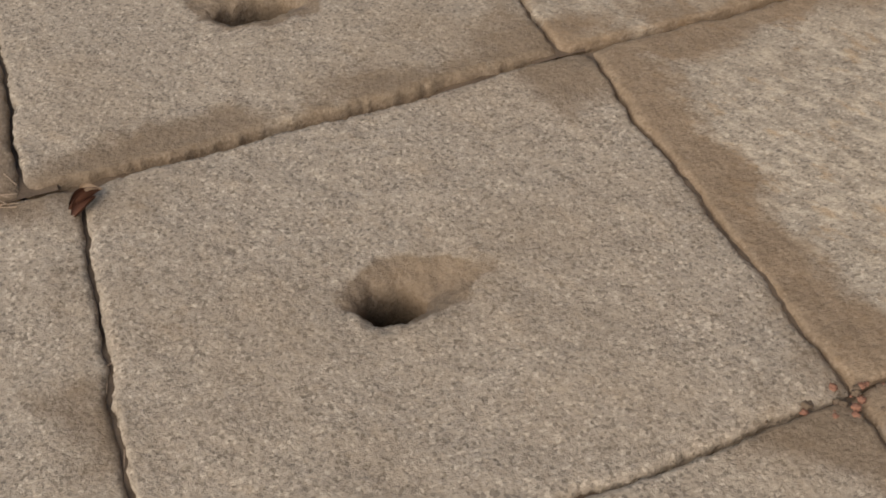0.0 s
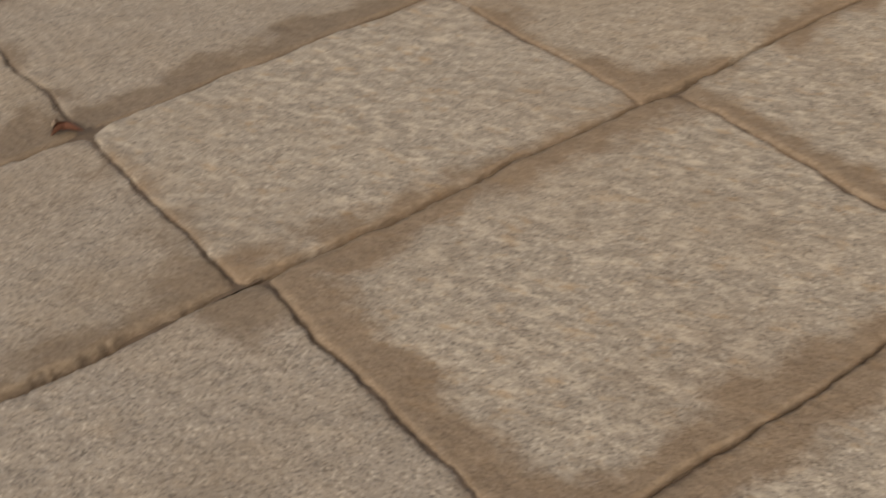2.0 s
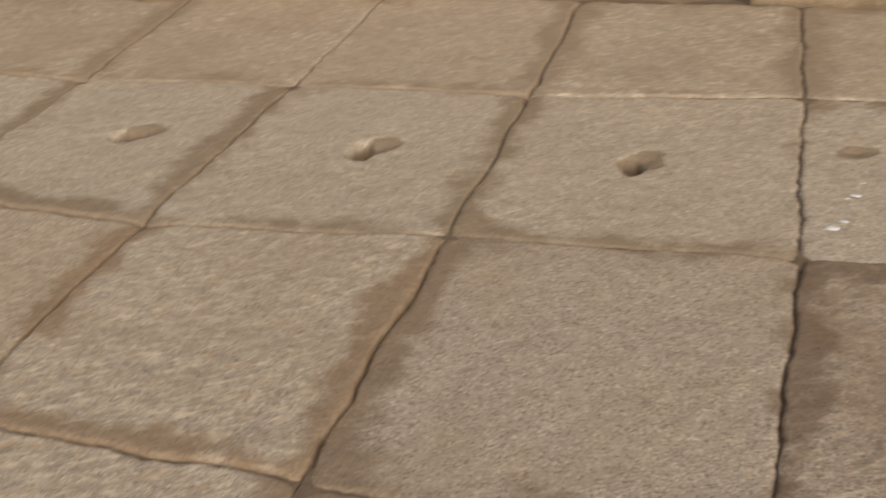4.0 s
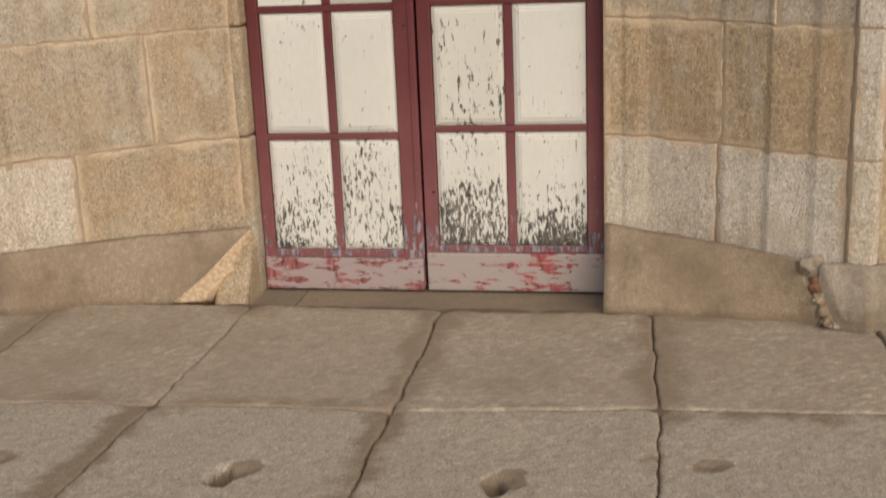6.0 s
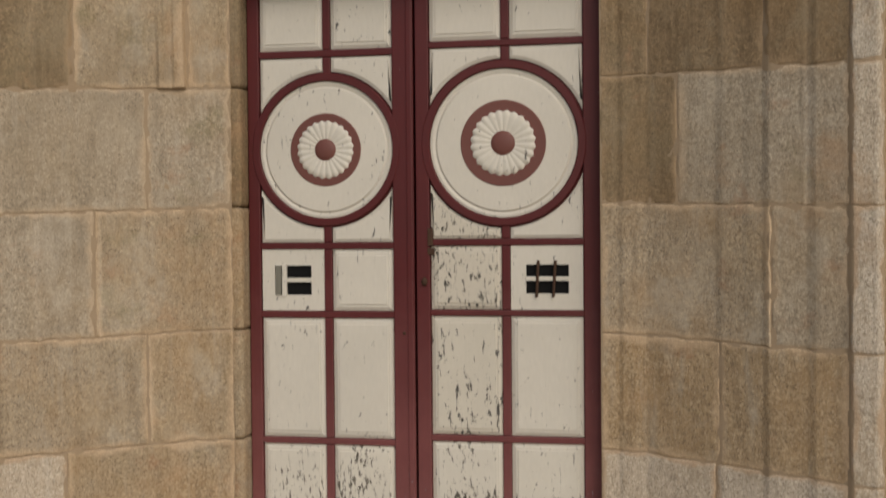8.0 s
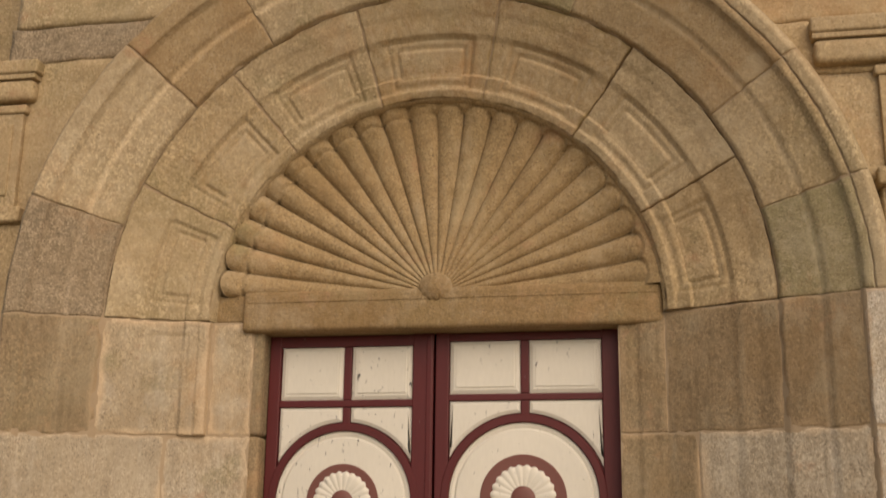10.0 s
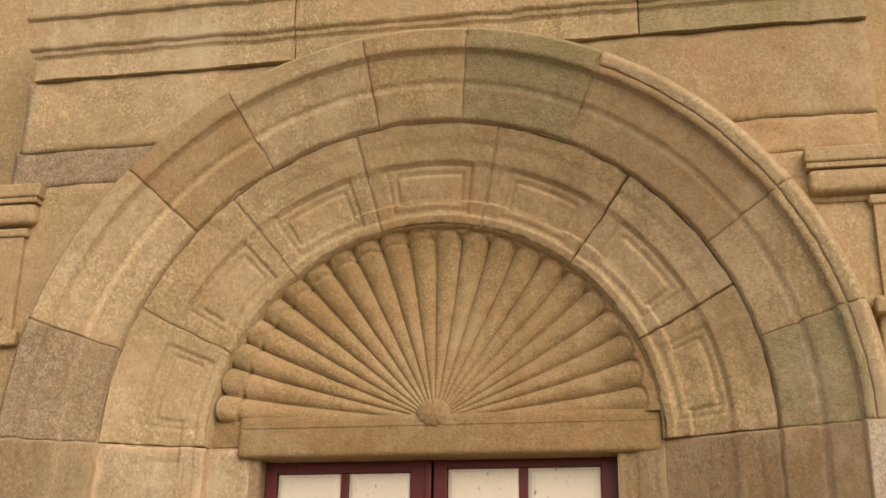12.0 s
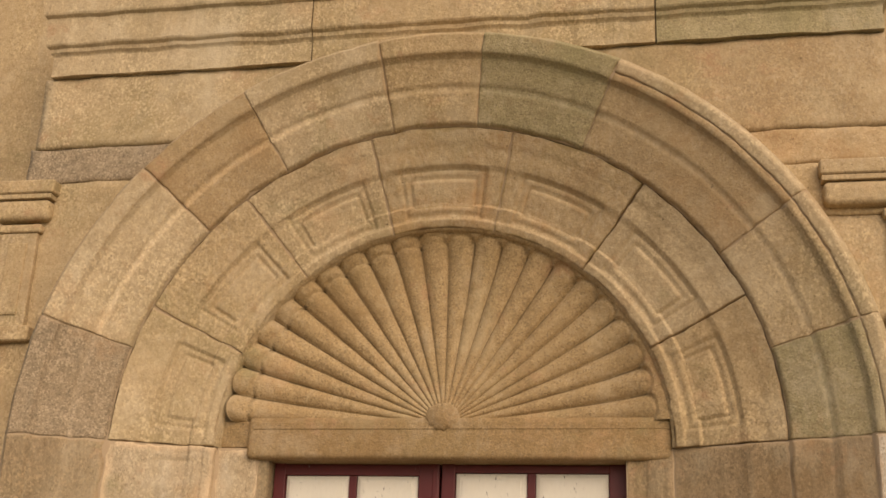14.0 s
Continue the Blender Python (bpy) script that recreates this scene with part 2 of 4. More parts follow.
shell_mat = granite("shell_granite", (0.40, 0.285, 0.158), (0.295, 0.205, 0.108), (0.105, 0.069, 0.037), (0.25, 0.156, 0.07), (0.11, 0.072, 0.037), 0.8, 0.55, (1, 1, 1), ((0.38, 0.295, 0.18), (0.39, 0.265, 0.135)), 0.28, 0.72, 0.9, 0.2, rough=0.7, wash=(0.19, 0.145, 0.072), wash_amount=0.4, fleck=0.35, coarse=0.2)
pale_jamb = granite("salt_bleached_granite", (0.60, 0.52, 0.42), (0.44, 0.36, 0.275), (0.19, 0.15, 0.11), (0.40, 0.295, 0.185), (0.40, 0.28, 0.18), 0.8, 0.6, (1.4, 1.4, 0.75), ((0.60, 0.55, 0.47), (0.56, 0.46, 0.34)), 0.30, 0.74, 1.15, 0.35, coarse=0.34)
arch_alts = ((0.43, 0.335, 0.215), (0.45, 0.32, 0.175))
arch_mat = granite("arch_granite", (0.45, 0.338, 0.20), (0.33, 0.235, 0.13), (0.16, 0.11, 0.063), (0.34, 0.232, 0.125), (0.28, 0.185, 0.10), 0.8, 0.65, (1, 1, 1), arch_alts, 0.30, 0.9, 0.62, 0.12, rough=0.42, wash=(0.20, 0.155, 0.08), fleck=0.4, coarse=0.4)
grey_arch = granite("dark_grey_granite", (0.35, 0.27, 0.185), (0.21, 0.16, 0.105), (0.10, 0.077, 0.052), (0.24, 0.17, 0.10), (0.28, 0.195, 0.115), 0.8, 0.4, (1, 1, 1), ((0.32, 0.255, 0.18), (0.33, 0.245, 0.155)), 0.45, 0.9, 1.2, coarse=0.34)
pale_arch = granite("pale_granite", (0.48, 0.375, 0.24), (0.36, 0.265, 0.155), (0.18, 0.13, 0.08), (0.39, 0.28, 0.165), (0.30, 0.205, 0.115), 0.8, 0.6, (1, 1, 1), ((0.45, 0.365, 0.25), (0.46, 0.335, 0.19)), 0.30, 0.9, 0.62, 0.12, rough=0.42, wash=(0.20, 0.155, 0.08), fleck=0.4, coarse=0.4)
moss_arch = granite("mossy_granite", (0.33, 0.27, 0.155), (0.25, 0.20, 0.11), (0.14, 0.11, 0.06), (0.235, 0.20, 0.10), (0.22, 0.165, 0.085), 0.8, 0.7, (1, 1, 1), ((0.33, 0.275, 0.165), (0.34, 0.26, 0.14)), 0.3, 0.9, 1.0, 0.12, rough=0.7, fleck=0.3, coarse=0.2)
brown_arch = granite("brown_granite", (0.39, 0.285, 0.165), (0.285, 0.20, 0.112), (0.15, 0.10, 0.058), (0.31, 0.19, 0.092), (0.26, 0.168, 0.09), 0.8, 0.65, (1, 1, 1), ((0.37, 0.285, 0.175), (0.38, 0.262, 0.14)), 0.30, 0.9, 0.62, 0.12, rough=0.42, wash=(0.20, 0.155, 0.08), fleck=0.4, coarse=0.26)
rosy_arch = granite("rust_stained_granite", (0.44, 0.325, 0.19), (0.32, 0.225, 0.125), (0.16, 0.11, 0.063), (0.40, 0.225, 0.105), (0.24, 0.17, 0.08), 0.8, 0.8, (1, 1, 1), ((0.42, 0.33, 0.21), (0.45, 0.30, 0.16)), 0.30, 0.8, 0.62, 0.12, rough=0.42, wash=(0.23, 0.18, 0.085), wash_amount=0.5, fleck=0.5, coarse=0.26)

def mortar_material():
    n = Nodes("lime_mortar")
    c = n.mix(n.noise(30, 4), (0.40, 0.30, 0.198), (0.31, 0.228, 0.148))
    return n.done(c, 0.95, n.bump(n.noise(60, 3), 0.4, 0.004))

def soil_material():
    n = Nodes("joint_soil")
    c = n.mix(n.noise(45, 4), (0.085, 0.06, 0.04), (0.20, 0.14, 0.09))
    return n.done(c, 1.0, n.bump(n.noise(70, 3), 0.6, 0.006))

def fresh_stone_material():
    n = Nodes("broken_stone")
    c = n.mix(n.ramp(n.noise(60, 4), 0.35, 0.65), (0.40, 0.262, 0.145), (0.56, 0.425, 0.275))
    return n.done(c, 0.95, n.bump(n.noise(25, 4), 0.7, 0.02))

def paint_material(name, coat, under, patchy, threshold, low_wear, faded=None, lying=False, fine=22):
    """Old oil paint: brush grain, flakes with bare grey wood below, most of them near the threshold."""
    n = Nodes(name)
    z = n.sep()[2]
    along = (1.0, 3.6, 3.6) if lying else (3.4, 3.4, 1.0)
    grain = n.noise(9, 4, 0.65, n.mapped(*(2.6 * a for a in along)))
    chips = n.noise(fine, 5, 0.72, n.mapped(*(a * 0.55 for a in along)), 0.3)
    patch = n.noise(3.2, 3, 0.6)
    low = n.ramp(n.math("ADD", z, n.math("MULTIPLY", n.noise(6, 3), 0.35)), 0.78, 0.30, 0.0, low_wear)
    edge = n.math("SUBTRACT", threshold, n.math("ADD", low, n.math("MULTIPLY", n.ramp(patch, 0.42, 0.70), patchy)))
    chip = n.ramp(chips, edge, n.math("ADD", edge, 0.025))
    if faded:
        coat = n.mix(n.ramp(n.math("ADD", z, n.math("MULTIPLY", n.noise(4, 4), 0.8)), 1.75, 0.55), coat, faded)
        shade1 = n.mix(0.5, coat, (0.02, 0.01, 0.01))
    else:
        shade1 = tuple(c * 0.78 for c in coat)
    coat_c = n.mix(n.ramp(n.noise(2.2, 4), 0.3, 0.7, 0, 0.45), coat, shade1)
    coat_c = n.mix(n.ramp(grain, 0.35, 0.7, 0, 0.28), coat_c, shade1)
    under_c = n.mix(n.ramp(n.noise(16, 4, 0.6, n.mapped(4, 4, 1)), 0.35, 0.7), under, tuple(min(1, c * 4.0) for c in under))
    c = n.mix(chip, coat_c, under_c)
    h = n.math("ADD", n.math("SUBTRACT", 1.0, chip), n.math("MULTIPLY", grain, 0.35))
    return n.done(c, n.ramp(chip, 0, 1, 0.5, 0.9), n.bump(h, 0.35, 0.003), 0.35)

white_paint = paint_material("cream_paint", (0.68, 0.64, 0.555), (0.04, 0.038, 0.035), 0.10, 0.675, 0.0, fine=34)
low_white = paint_material("grimy_cream_paint", (0.70, 0.66, 0.57), (0.06, 0.053, 0.043), 0.16, 0.648, 0.11, fine=40)
grimy_white = paint_material("weathered_cream_paint", (0.70, 0.66, 0.57), (0.055, 0.049, 0.04), 0.17, 0.648, 0.15, fine=40)
flaky_white = paint_material("speckled_cream_paint", (0.63, 0.58, 0.485), (0.04, 0.037, 0.032), 0.08, 0.575, 0.0, fine=44)
worn_white = paint_material("flaked_cream_paint", (0.65, 0.605, 0.51), (0.045, 0.042, 0.038), 0.12, 0.625, 0.10, fine=26)
red_paint = paint_material("oxide_red_paint", (0.105, 0.012, 0.013), (0.095, 0.085, 0.09), 0.07, 0.72, 0.20, (0.25, 0.088, 0.085))
kick_paint = paint_material("bare_grey_board", (0.40, 0.325, 0.285), (0.125, 0.032, 0.029), 0.16, 0.63, 0.0, None, True, 20)
kick_left = paint_material("faded_red_board", (0.39, 0.30, 0.27), (0.115, 0.04, 0.036), 0.22, 0.56, 0.0, None, True, 14)
flower_red = paint_material("dull_red_paint", (0.17, 0.062, 0.05), (0.3, 0.25, 0.2), 0.03, 0.85, 0.0)

def plain(name, color, rough=0.8, metal=0.0):
    n = Nodes(name)
    c = n.mix(n.noise(18, 4), color, tuple(v * 0.7 for v in color))
    n.bsdf.inputs["Metallic"].default_value = metal
    return n.done(c, rough, n.bump(n.noise(60, 3), 0.25, 0.003))

mortar, soil, fresh_stone = mortar_material(), soil_material(), fresh_stone_material()
# near-black colour that stands in for unlit space
black_shade = plain("painted_black_shade", (0.006, 0.006, 0.006), 1.0)
iron = plain("rusty_iron", (0.09, 0.05, 0.032), 0.7, 0.4)
leaf_mat = plain("dry_leaf", (0.115, 0.045, 0.024), 0.7)
leaf_pale = plain("leaf_underside", (0.42, 0.3, 0.2), 0.7)
earth = plain("grassy_gravel", (0.15, 0.14, 0.09), 1.0)
white_bit = plain("white_dropping", (0.7, 0.69, 0.66), 0.9)
brick_bit = plain("brick_fragment", (0.30, 0.145, 0.09), 0.95)
threshold_mat = granite("threshold_stone", (0.23, 0.178, 0.125), (0.18, 0.135, 0.092), (0.13, 0.1, 0.08), (0.17, 0.13, 0.095), (0.15, 0.11, 0.08), 0.9, 0.5)

# ---- ground, porch shell ----
ground = part("ground", box_bm(-600, 600, -600, 600, -0.6, -0.30), earth)
tagged(ground, "grassy gravel ground round the church paving", "ground", kind="structure")
wall_north = empty("wall_north")
for b in ((-4.7, -1.80, 0.02, 0.5, -0.3, 5.6), (1.80, 4.7, 0.02, 0.5, -0.3, 5.6), (-1.80, 1.80, 0.02, 0.5, 4.38, 5.6), (-1.80, 1.80, 0.31, 0.5, 2.76, 4.45)):
    part("masonry", box_bm(*b), arch_mat, wall_north)
tagged(wall_north, "granite church wall behind the carved portal", "wall", kind="structure")

# ---- paving ----
ROWS_Y = [-0.36, -1.40, -2.38, -3.37, -4.36, -5.25, -6.2, -7.2, -8.2]
COLS_X = [-3.75, -2.98, -2.22, -1.42, -0.66, 0.145, 0.98, 1.78, 2.6, 3.4, 4.15]
node_shift = {(3, 0): (-0.09, 0.0), (3, 1): (-0.01, -0.055), (3, 2): (0.014, 0.014), (3, 3): (0.04, -0.01), (3, 4): (0.10, -0.013), (3, 5): (0.12, 0.0),
              (4, 1): (0, -0.004), (4, 2): (-0.004, -0.05), (4, 3): (0.002, -0.022), (4, 4): (0.005, -0.012), (4, 5): (0.008, -0.02),
              (5, 0): (-0.008, -0.02), (5, 1): (0.006, 0.006), (5, 2): (0.006, 0.017), (5, 3): (0.005, 0.014), (5, 4): (-0.025, -0.008), (5, 5): (0.01, 0.0),
              (6, 0): (-0.018, -0.01), (6, 1): (0.005, 0.10), (6, 2): (0.02, 0.05), (6, 3): (0.0, 0.02), (7, 1): (0, 0.12), (7, 2): (0, 0.07)}
# lifting holes: slot centre, half length, half width, turn; hollow worn round it: offset, half length, half width, turn
HOLES = {(4, 4): ((-0.246, -4.836, 0.050, 0.044, 86), (-0.012, 0.036, 0.105, 0.056, 78), 0.022), (3, 4): ((-0.992, -4.815, 0.076, 0.042, 86), (-0.010, 0.012, 0.12, 0.07, 86), 0.008),
         (4, 1): ((-0.246, -1.885, 0.040, 0.064, 8), (0.045, 0.040, 0.085, 0.05, 42), 0.012), (5, 1): ((0.545, -1.875, 0.036, 0.062, 10), (0.020, 0.036, 0.080, 0.06, 55), 0.016),
         (3, 1): ((-1.010, -1.895, 0.052, 0.046, 20), (0.035, 0.035, 0.085, 0.055, 35), 0.012), (2, 1): ((-1.785, -1.920, 0.048, 0.042, 20), (0.04, 0.03, 0.10, 0.06, 30), 0.008), (6, 1): (None, (1.14, -1.68, 0.06, 0.045, 20), 0.012)}

def oval(x, y, cx, cy, a, b, turn):
    c, s = math.cos(radians(turn)), math.sin(radians(turn))
    dx, dy = x - cx, y - cy
    return math.hypot((dx * c + dy * s) / a, (dy * c - dx * s) / b)

# corners where one column of slabs is offset from the next: (node column, row, column of the slab)
stepped = {(4, 3, 3): (-0.657, -3.395), (4, 4, 3): (-0.657, -4.374), (4, 5, 3): (-0.656, -5.275), (4, 3, 4): (-0.648, -3.300), (4, 4, 4): (-0.645, -4.328), (4, 5, 4): (-0.640, -5.195),
           (5, 3, 4): (0.150, -3.325), (5, 4, 4): (0.126, -4.345), (5, 5, 4): (0.15, -5.25),
           (5, 3, 5): (0.152, -3.335), (5, 4, 5): (0.128, -4.355), (5, 5, 5): (0.15, -5.255)}

def corner(i, j, col):
    if (i, j, col) in stepped:
        return Vector((*stepped[i, j, col], 0))
    sx, sy = node_shift.get((i, j), (0.012 * math.sin(i * 7.1 + j * 3.3), 0.014 * math.sin(i * 2.7 + j * 5.9)))
    return Vector((COLS_X[i] + sx, ROWS_Y[j] + sy, 0))

def stops(step, length):
    edge = [0, 0.004, 0.010, 0.018, 0.03, 0.048]
    count = max(2, int((length - 0.096) / step))
    inner = [0.048 + (length - 0.096) * k / count for k in range(1, count)]
    return [v / length for v in edge + inner + [length - e for e in reversed(edge)]]

# how far dirt has crept in from the left, right, far and near side of some slabs, and the corner it fills
STAINED = {(4, 4): (0.30, 0.35, 0.55, 0.30, 0), (3, 4): (0.45, 0.85, 0.6, 0.4, 1), (4, 3): (1.05, 1.0, 0.45, 1.25, 3), (3, 3): (0.5, 0.85, 0.6, 0.8, 2),
           (4, 2): (0.8, 1.0, 0.5, 0.9, 2), (5, 2): (0.95, 0.6, 0.6, 0.75, 3), (3, 2): (0.5, 0.9, 0.45, 0.9, 2), (4, 1): (0.8, 0.95, 0.6, 0.8, 1), (5, 1): (0.9, 0.6, 0.4, 0.9, 3),
           (3, 1): (0.7, 1.1, 0.5, 1.0, 3), (5, 3): (1.1, 0.6, 0.9, 0.6, 0)}
FINE = {(4, 4), (3, 4), (2, 4), (3, 5), (4, 5), (2, 3), (5, 2), (5, 4), (1, 3)}

def slab_mesh(i, j):
    a, b, c, d = corner(i, j, i), corner(i + 1, j, i), corner(i + 1, j + 1, i), corner(i, j + 1, i)
    hole = HOLES.get((i, j))
    near = -2.3 < COLS_X[i] < 1.5 and j < 6
    step = (0.0048 if j == 4 else 0.0065) if hole and near else (0.013 if near else 0.09)
    w, h = (b - a).length, (d - a).length
    gap = 0.0035
    us, vs = stops(step, w), stops(step, h)
    rnd = random.Random(i * 31 + j * 17)
    z0, tx, ty = rnd.uniform(-0.004, 0.004), rnd.uniform(-0.004, 0.004), rnd.uniform(-0.004, 0.004)
    stain = STAINED.get((i, j)) or [rnd.choice((0.35, 0.6, 0.85, 1.1)) for _ in range(4)] + [rnd.randrange(4)]
    verts, rims, cut = [], [], set()
    for v in vs:
        for u in us:
            uu, vv = gap / w + u * (1 - 2 * gap / w), gap / h + v * (1 - 2 * gap / h)
            p = a * (1 - uu) * (1 - vv) + b * uu * (1 - vv) + c * uu * vv + d * (1 - uu) * vv
            eu, ev = min(u, 1 - u) * w, min(v, 1 - v) * h
            dist = min(eu, ev)
            wob = max(0.0, 1 - dist / 0.12)
            x = p.x + wob * 0.013 * nz(p.x, p.y, 3.1, 5.0, 3) + wob * wob * (0.003 * nz(p.x, p.y, 1.7, 30.0, 3) + 0.0035 * nz(p.x, p.y, 8.8, 75.0, 2))
            y = p.y + wob * 0.013 * nz(p.x, p.y, 9.7, 5.0, 3) + wob * wob * (0.003 * nz(p.x, p.y, 5.3, 30.0, 3) + 0.0035 * nz(p.x, p.y, 2.9, 75.0, 2))
            round_w = 0.008 + 0.012 * nz(x, y, i + j, 3.0, 2)
            e = max(0.0, 1 - dist / max(0.006, round_w))
            ecorner = max(0.0, 1 - math.hypot(eu, ev) / 0.055)
            z = z0 + tx * (u - 0.5) + ty * (v - 0.5) + 0.006 * nz(x, y, i * 2.0, 2.6, 3) + 0.0022 * nz(x, y, j, 14, 3)
            z -= (0.0065 + 0.006 * nz(x, y, 6.2, 18, 3)) * e * e + 0.012 * ecorner * ecorner
            sides = (u * w, (1 - u) * w, v * h, (1 - v) * h)
            rim = max(k * (1 - d / 0.22) for k, d in zip(stain, sides))
            cu, cv = ((0, 2), (1, 2), (1, 3), (0, 3))[stain[4]]
            rim = max(0.0, rim, 1.15 * (1 - math.hypot(sides[cu], sides[cv]) / 0.30))
            if hole:
                slot, hollow, deep = hole
                jit = 1 + 0.25 * nz(x, y, 1.0, 20, 4)
                hx, hy = (slot[0] + hollow[0], slot[1] + hollow[1]) if slot else hollow[:2]
                bowl = oval(x, y, hx, hy, *hollow[2:]) * jit
                z -= deep * (1 - smooth(0.0, 1.25, bowl))
                rim = max(rim, 1.3 * (1 - smooth(0.5, 1.5, bowl)))
                if slot:
                    q = oval(x, y, *slot) * jit
                    z -= 0.010 * (1 - smooth(0.82, 1.25, q))
                    if q < 0.9:
                        wide = 0.9 / max(q, 0.02) * (1 + 1.1 * (0.9 - q))
                        x, y = slot[0] + (x - slot[0]) * wide, slot[1] + (y - slot[1]) * wide
                        z -= 0.012 + 0.30 * (0.9 - q)
                        rim = max(rim, 1.0)
                        if q < 0.28:
                            cut.add(len(verts))
                z -= 0.003 * (1 - smooth(0.7, 1.3, bowl)) * nz(x, y, 4.0, 42, 3)
            verts.append((x, y, z))
            rims.append(rim)
    nu, nv = len(us), len(vs)
    faces = [(r * nu + k, r * nu + k + 1, (r + 1) * nu + k + 1, (r + 1) * nu + k) for r in range(nv - 1) for k in range(nu - 1)]
    faces = [f for f in faces if not cut.intersection(f)]
    ring = [k for k in range(nu)] + [r * nu + nu - 1 for r in range(1, nv)] + [(nv - 1) * nu + k for k in range(nu - 2, -1, -1)] + [r * nu for r in range(nv - 2, 0, -1)]
    base = len(verts)
    for k in ring:
        verts.append((verts[k][0], verts[k][1], -0.28))
        rims.append(1.0)
    m = len(ring)
    faces += [(ring[k], ring[(k + 1) % m], base + (k + 1) % m, base + k) for k in range(m)]
    return raw_mesh("slab", verts, faces, damp_slab if i == 6 and j in (2, 3) else dusty_slab if j == 0 else pale_slab if j == 1 and i > 1 else fine_slab if (i, j) in FINE else slab_mat, rims)

floor = empty("floor")
tagged(floor, "worn granite paving slabs with lifting holes and dusty joints", "paving", kind="structure")
for j in range(len(ROWS_Y) - 1):
    for i in range(len(COLS_X) - 1):
        mesh_part("slab", slab_mesh(i, j), floor)

# earth and dust packed into the joints
fill_v, fill_f = [], []
for i in range(len(COLS_X)):
    for j in range(len(ROWS_Y)):
        p = corner(i, j, min(i, len(COLS_X) - 2))
        for q, on in ((corner(i + 1, j, i) if i + 1 < len(COLS_X) else None, 1), (corner(i, j + 1, min(i, len(COLS_X) - 2)) if j + 1 < len(ROWS_Y) else None, 0)):
            if q is None:
                continue
            d = (q - p).normalized()
            s = Vector((-d.y, d.x, 0)) * 0.05
            n = 24
            for k in range(n + 1):
                m = p.lerp(q, k / n)
                zz = min(-0.008, -0.010 + 0.022 * nz(m.x, m.y, 2.0, 5, 3)) if on else min(-0.016, -0.030 + 0.030 * nz(m.x, m.y, 2.0, 5, 3))
                if i == 6:
                    zz = max(zz, -0.016)
                base = len(fill_v)
                fill_v += [tuple(m + s + Vector((0, 0, zz))), tuple(m - s + Vector((0, 0, zz)))]
                if k:
                    fill_f.append((base - 2, base - 1, base + 1, base))
fill = mesh_part("joint_fill", raw_mesh("joint_fill", fill_v, fill_f, soil), floor)
tagged(fill, kind="stuff")

# sunken threshold strip in front of the door
for x0, x1 in ((-0.95, -0.535), (-0.53, 0.95)):
    mesh_part("threshold_slab", raw_mesh("threshold_slab", [(x0, -0.36, -0.05), (x1, -0.36, -0.05), (x1, 0.3, -0.035), (x0, 0.3, -0.035), (x0, -0.36, -0.2), (x1, -0.36, -0.2), (x1, 0.3, -0.2), (x0, 0.3, -0.2)],
              [(0, 1, 2, 3), (4, 5, 6, 7), (0, 1, 5, 4), (1, 2, 6, 5), (2, 3, 7, 6), (3, 0, 4, 7)], threshold_mat, flat=True), floor)

# ---- portal: one moulded section, straight in the jambs and bent round the arch ----
CZ, CX = 2.61, 0.0
SECTION = [(0.765, -0.095), (0.835, -0.103), (0.849, -0.112), (0.937, -0.125), (0.951, -0.16), (0.984, -0.177), (0.996, -0.173), (1.043, -0.198), (1.057, -0.191),
           (1.189, -0.252), (1.211, -0.271), (1.281, -0.304), (1.303, -0.319), (1.347, -0.342), (1.367, -0.367), (1.493, -0.421), (1.518, -0.445), (1.615, -0.484), (1.631, -0.515), (1.705, -0.536), (1.732, -0.511)]

def lean(r):
    """The outer orders sit a little aside from the door's axis, and spring a little lower."""
    return (r - 0.765) / 0.975

def uneven(x, z):
    return 0.006 * nz(x, 0.0, z, 4.0, 3)

def face_y(r):
    for (r0, y0), (r1, y1) in zip(SECTION, SECTION[1:]):
        if r <= r1:
            return y0 + (y1 - y0) * (r - r0) / (r1 - r0)
    return SECTION[-1][1]

def jamb_face(r):
    """Below the arch the inner mouldings stop and the jamb is plain there."""
    if 0.937 < r < 1.189:
        return -0.125 - 0.127 * (r - 0.937) / 0.252
    return face_y(r)

def radii(r0, r1, extra=0.015):
    out = {r0, r1}
    for r, _ in SECTION:
        if r0 < r < r1:
            out.add(r)
    k = r0
    while k < r1:
        out.add(k)
        k += extra
    for e in (0.006, 0.014):
        out.add(r0 + e)
        out.add(r1 - e)
    return sorted(v for v in out if r0 <= v <= r1)

